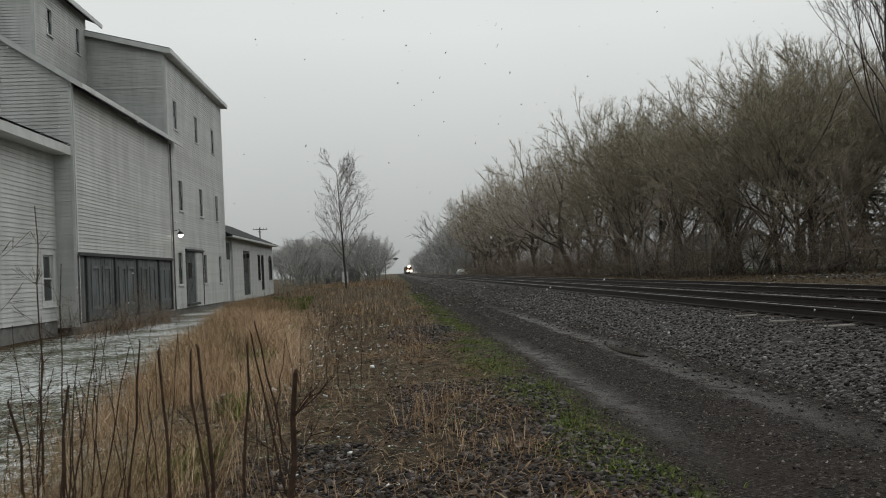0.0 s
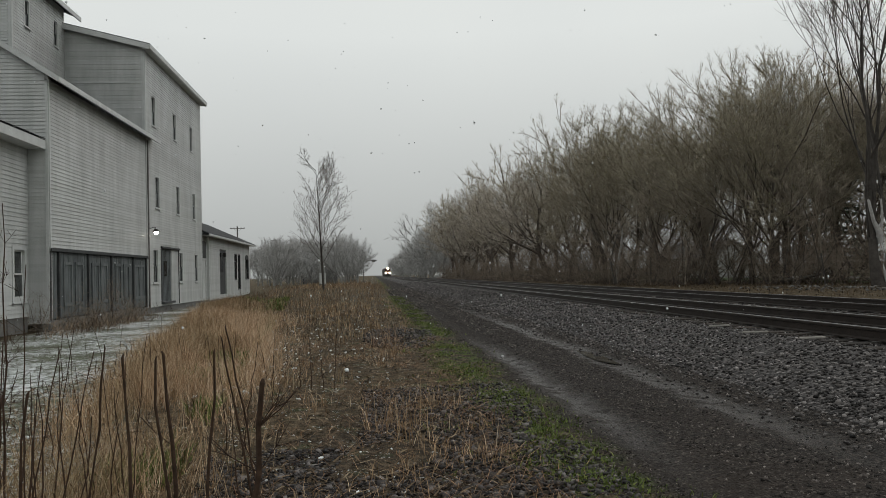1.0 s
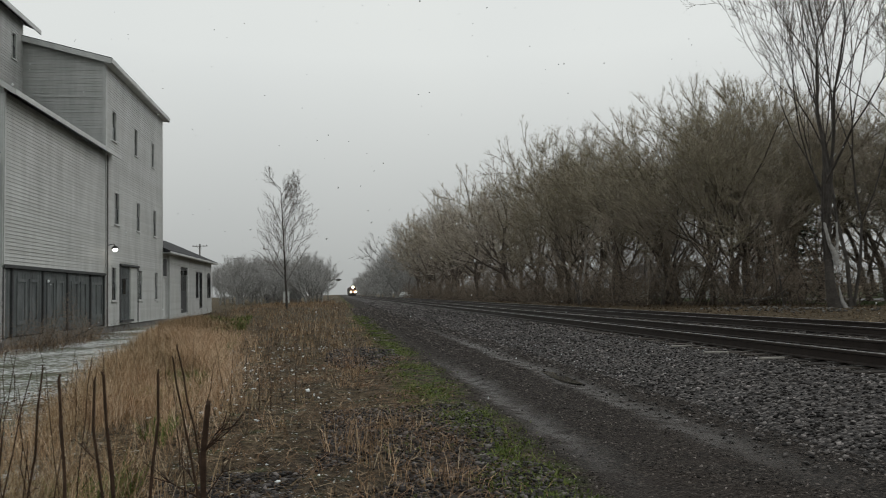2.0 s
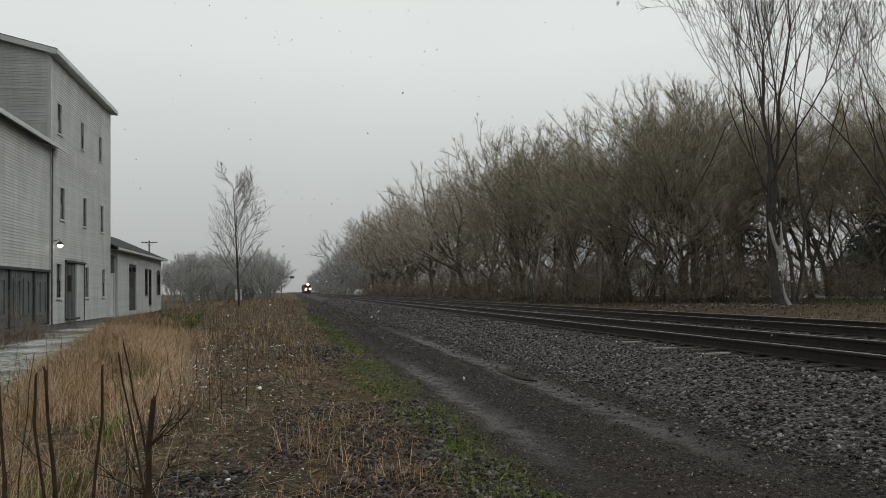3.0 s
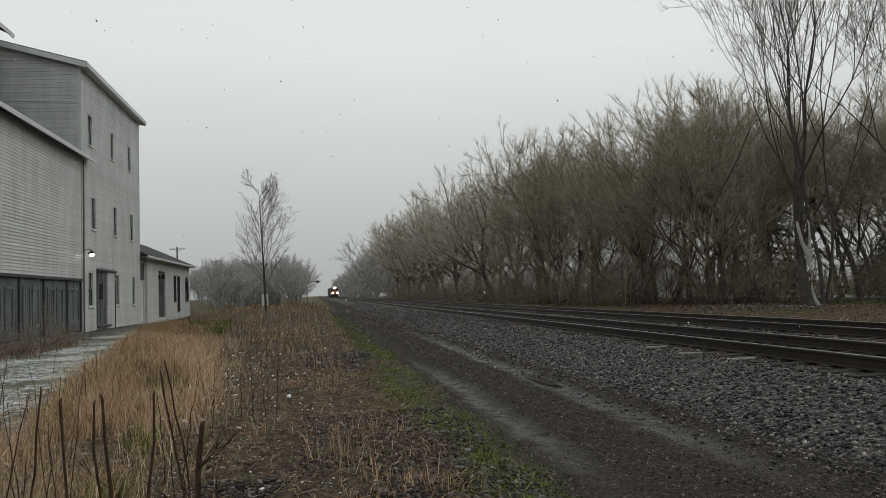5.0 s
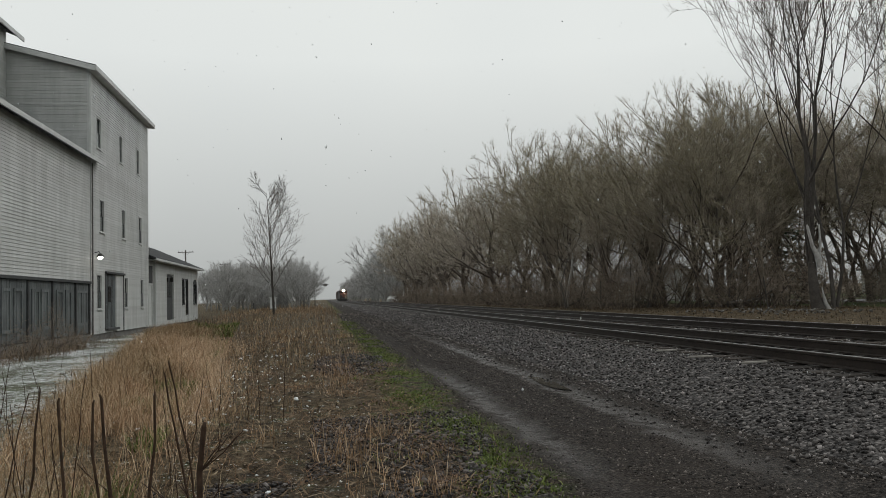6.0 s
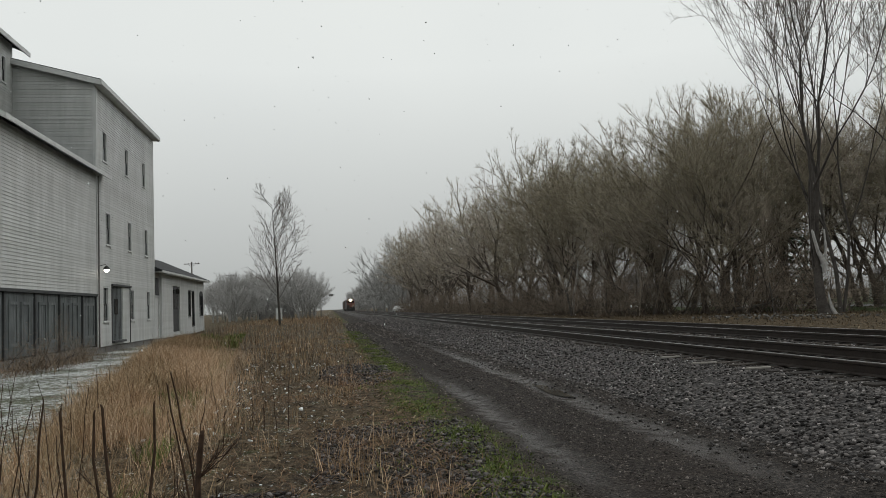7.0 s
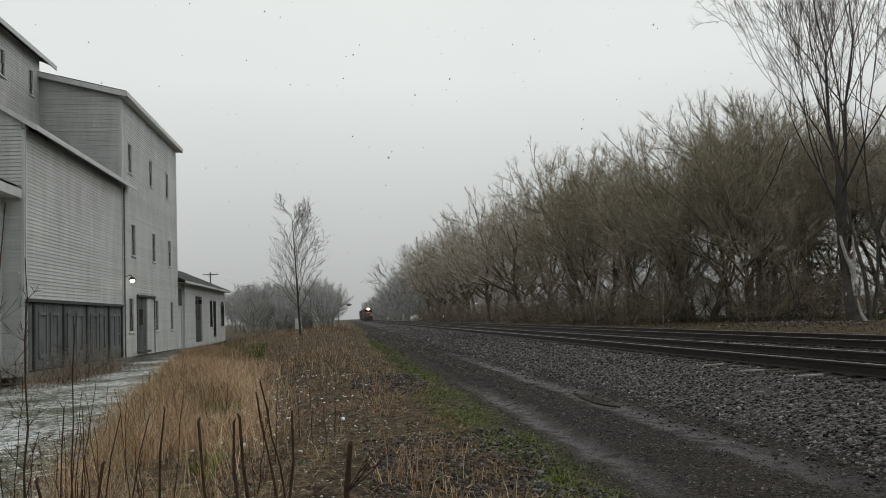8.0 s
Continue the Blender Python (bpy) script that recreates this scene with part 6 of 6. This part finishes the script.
def make_locomotive():
    e = empty("locomotive", pose(7.955, 418, 0.5945), "orange and dark diesel freight locomotive with lit headlights", "locomotive")
    part("underframe", boxed(-1.5, 1.5, 0.4, 21.6, 1.1, 1.5, bevel=0.04), M_ENGDARK, e)
    part("plow", prism([(-1.4, 0.15), (1.4, 0.15), (1.4, 0.9), (-1.4, 0.9)], 0.0, 0.35), M_ENGDARK, e)
    part("nose", boxed(-1.1, 1.1, 0.9, 2.6, 1.5, 3.1, bevel=0.12), M_ORANGE, e, "orange short hood")
    part("cab", boxed(-1.5, 1.5, 2.6, 5.2, 1.5, 4.55, bevel=0.16), M_ORANGE, e, "orange cab")
    for s in (-1, 1):
        part("windshield", boxed(min(s * 0.15, s * 1.2), max(s * 0.15, s * 1.2), 2.57, 2.6, 3.25, 3.95), M_CARGLASS, e)
        part("side_window", boxed(min(s * 1.49, s * 1.515), max(s * 1.49, s * 1.515), 3.2, 4.6, 3.0, 3.8), M_CARGLASS, e)
        part("number_board", boxed(min(s * 0.55, s * 1.15), max(s * 0.55, s * 1.15), 2.55, 2.59, 4.12, 4.38), M_TRIM, e)
        part("handrail", rod(bmesh.new(), (s * 1.42, 5.3, 2.6), (s * 1.42, 21.2, 2.6), 0.025), M_IRON, e)
        part("step_well", boxed(min(s * 1.2, s * 1.5), max(s * 1.2, s * 1.5), 0.5, 1.2, 0.4, 1.3), M_ENGDARK, e)
        part("fuel_tank_side", boxed(min(s * 0.5, s * 1.45), max(s * 0.5, s * 1.45), 8.2, 13.6, 0.35, 1.09, bevel=0.08), M_ENGDARK, e)
    part("long_hood", boxed(-0.95, 0.95, 5.2, 20.8, 1.5, 4.35, bevel=0.1), M_ENGDARK, e, "dark long hood")
    part("radiator", boxed(-1.45, 1.45, 16.6, 20.4, 3.3, 4.5, bevel=0.1), M_ENGDARK, e)
    for y in (2.2, 15.6):
        t = part("bogie", boxed(-1.25, 1.25, y, y + 4.0, 0.45, 1.0, bevel=0.08), M_ENGDARK, e)
        for k in (0.5, 2.0, 3.5):
            wheelset(t, y + k)
    part("coupler", boxed(-0.15, 0.15, -0.5, 0.4, 0.75, 1.05, bevel=0.04), M_IRON, e)
    # headlight disc drawn oversize, its glare put into the shape
    bm = bmesh.new()
    rod(bm, (0, 2.5, 4.25), (0, 2.555, 4.25), 0.36, sides=18)
    part("headlight", bm, M_HEADLIGHT, e, "lit warm-white headlight")
    # added shells and housings shut in the ditch lights' glow once turned
    ditch = []
    for s in (-1, 1):
        part("ditch_light_housing", boxed(s * 0.95 - 0.42, s * 0.95 + 0.42, 0.73, 0.95, 1.55, 2.38, bevel=0.05), M_ENGDARK, e)
        bm = bmesh.new()
        bmesh.ops.create_cone(bm, cap_ends=False, segments=18, radius1=0.36, radius2=0.36, depth=0.32, matrix=pose(0, -0.12, 0, 90))
        for f in bm.faces:
            f.material_index = 1
        rod(bm, (0, -0.02, 0), (0, 0.03, 0), 0.35, sides=18)
        for f in bm.faces:
            if f.material_index == 0 and f.calc_center_median().y > -0.015:
                f.material_index = 1
        d = part("ditch_light", bm, M_HEADLIGHT, e, "warm-white ditch light in an added dark shell that hides its glow")
        d.data.materials.append(M_ENGDARK)
        d.matrix_basis = pose(s * 0.95, 0.42, 1.96)
        ditch.append((d, s))
    return e, ditch


def make_freight_car(offset, mat, label):
    e = empty("freight_car", pose(7.955, 418 + offset, 0.5945), label, "freight car", "cars of the train")
    part("body", boxed(-1.55, 1.55, 0.4, 16.6, 1.0, 4.6, bevel=0.06), mat, e)
    part("roof_walk", boxed(-0.4, 0.4, 0.5, 16.5, 4.6, 4.68), M_ENGDARK, e)
    for i in range(12):
        y = 0.9 + i * 1.35
        for s in (-1, 1):
            part("side_rib", boxed(min(s * 1.55, s * 1.62), max(s * 1.55, s * 1.62), y, y + 0.1, 1.05, 4.5), mat, e)
    part("sill", boxed(-1.3, 1.3, 0.0, 17.0, 0.8, 1.0), M_ENGDARK, e)
    for y in (1.4, 13.4):
        t = part("bogie", boxed(-1.2, 1.2, y, y + 2.4, 0.4, 0.8, bevel=0.06), M_IRON, e)
        for k in (0.4, 2.0):
            wheelset(t, y + k, 0.42)
    return e


engine, ditch_lights = make_locomotive()
cars = [(22.3, make_freight_car(22.3, M_CARGREY, "grey ribbed boxcar behind the locomotive"))]
for i, mat in enumerate((M_CARRED, M_CARGREY, M_CARRED, M_CARGREY)):
    off = 22.3 + 17.3 * (i + 1)
    cars.append((off, make_freight_car(off, mat, "brown ribbed boxcar in the train" if mat is M_CARRED else "grey ribbed boxcar in the train")))


# ---- falling snow ----
def make_snowfall(seed, count, near, deep, size):
    rng = np.random.default_rng(seed)
    y = near + (deep - near) * rng.uniform(0, 1, count) ** 0.8
    x = rng.uniform(-0.85, 0.85, count) * (y + 3) + 0.3
    z = rng.uniform(-1, 25, count)
    s = size * rng.uniform(0.5, 1.4, count)
    v0 = np.array([(1, 0, 0), (-1, 0, 0), (0, 1, 0), (0, -1, 0), (0, 0, 1.2), (0, 0, -1.2)], float)
    f0 = np.array([(0, 2, 4), (2, 1, 4), (1, 3, 4), (3, 0, 4), (2, 0, 5), (1, 2, 5), (3, 1, 5), (0, 3, 5)])
    v = v0[None] * rng.uniform(0.6, 1.3, (count, 6, 1)) * s[:, None, None] + np.stack([x, y, z], 1)[:, None, :]
    f = (f0[None] + (np.arange(count) * 6)[:, None, None]).reshape(-1, 3)
    ob = link_mesh("falling_snow", tri_mesh("falling_snow", v.reshape(-1, 3), f, [M_SNOW]), None)
    return tagged(ob, "scattered white snowflakes drifting down through the air", "snow", kind="stuff")


flurries = [(make_snowfall(1, 320, 3.0, 14, 0.007), (-0.5, 0.0, -1.5)), (make_snowfall(2, 620, 8.0, 28, 0.013), (0.35, 0.0, -1.25)),
            (make_snowfall(3, 600, 14.0, 40, 0.02), (-0.2, 0.0, -1.4))]


# ---- all that moves ----
def motions():
    speed = -17.2
    walk(engine, [(t, pose(7.955, 418 + speed * t, 0.5945)) for t in (0, 4, 8)])
    for off, c in cars:
        walk(c, [(t, pose(7.955, 418 + off + speed * t, 0.5945)) for t in (0, 4, 8)])
    # half turn stands in for the ditch lights switching off
    for d, s in ditch_lights:
        at = (s * 0.95, 0.42, 1.96)
        walk(d, [(0, pose(*at)), (4.9, pose(*at)), (5.05, pose(*at, 0, 0, 60 * s)), (5.2, pose(*at, 0, 0, 120 * s)), (5.35, pose(*at, 0, 0, 180 * s)), (8, pose(*at, 0, 0, 180 * s))])
    for ob, v in flurries:
        walk(ob, [(t, pose(v[0] * t, v[1] * t, v[2] * t)) for t in (0, 4, 8)])


motions()
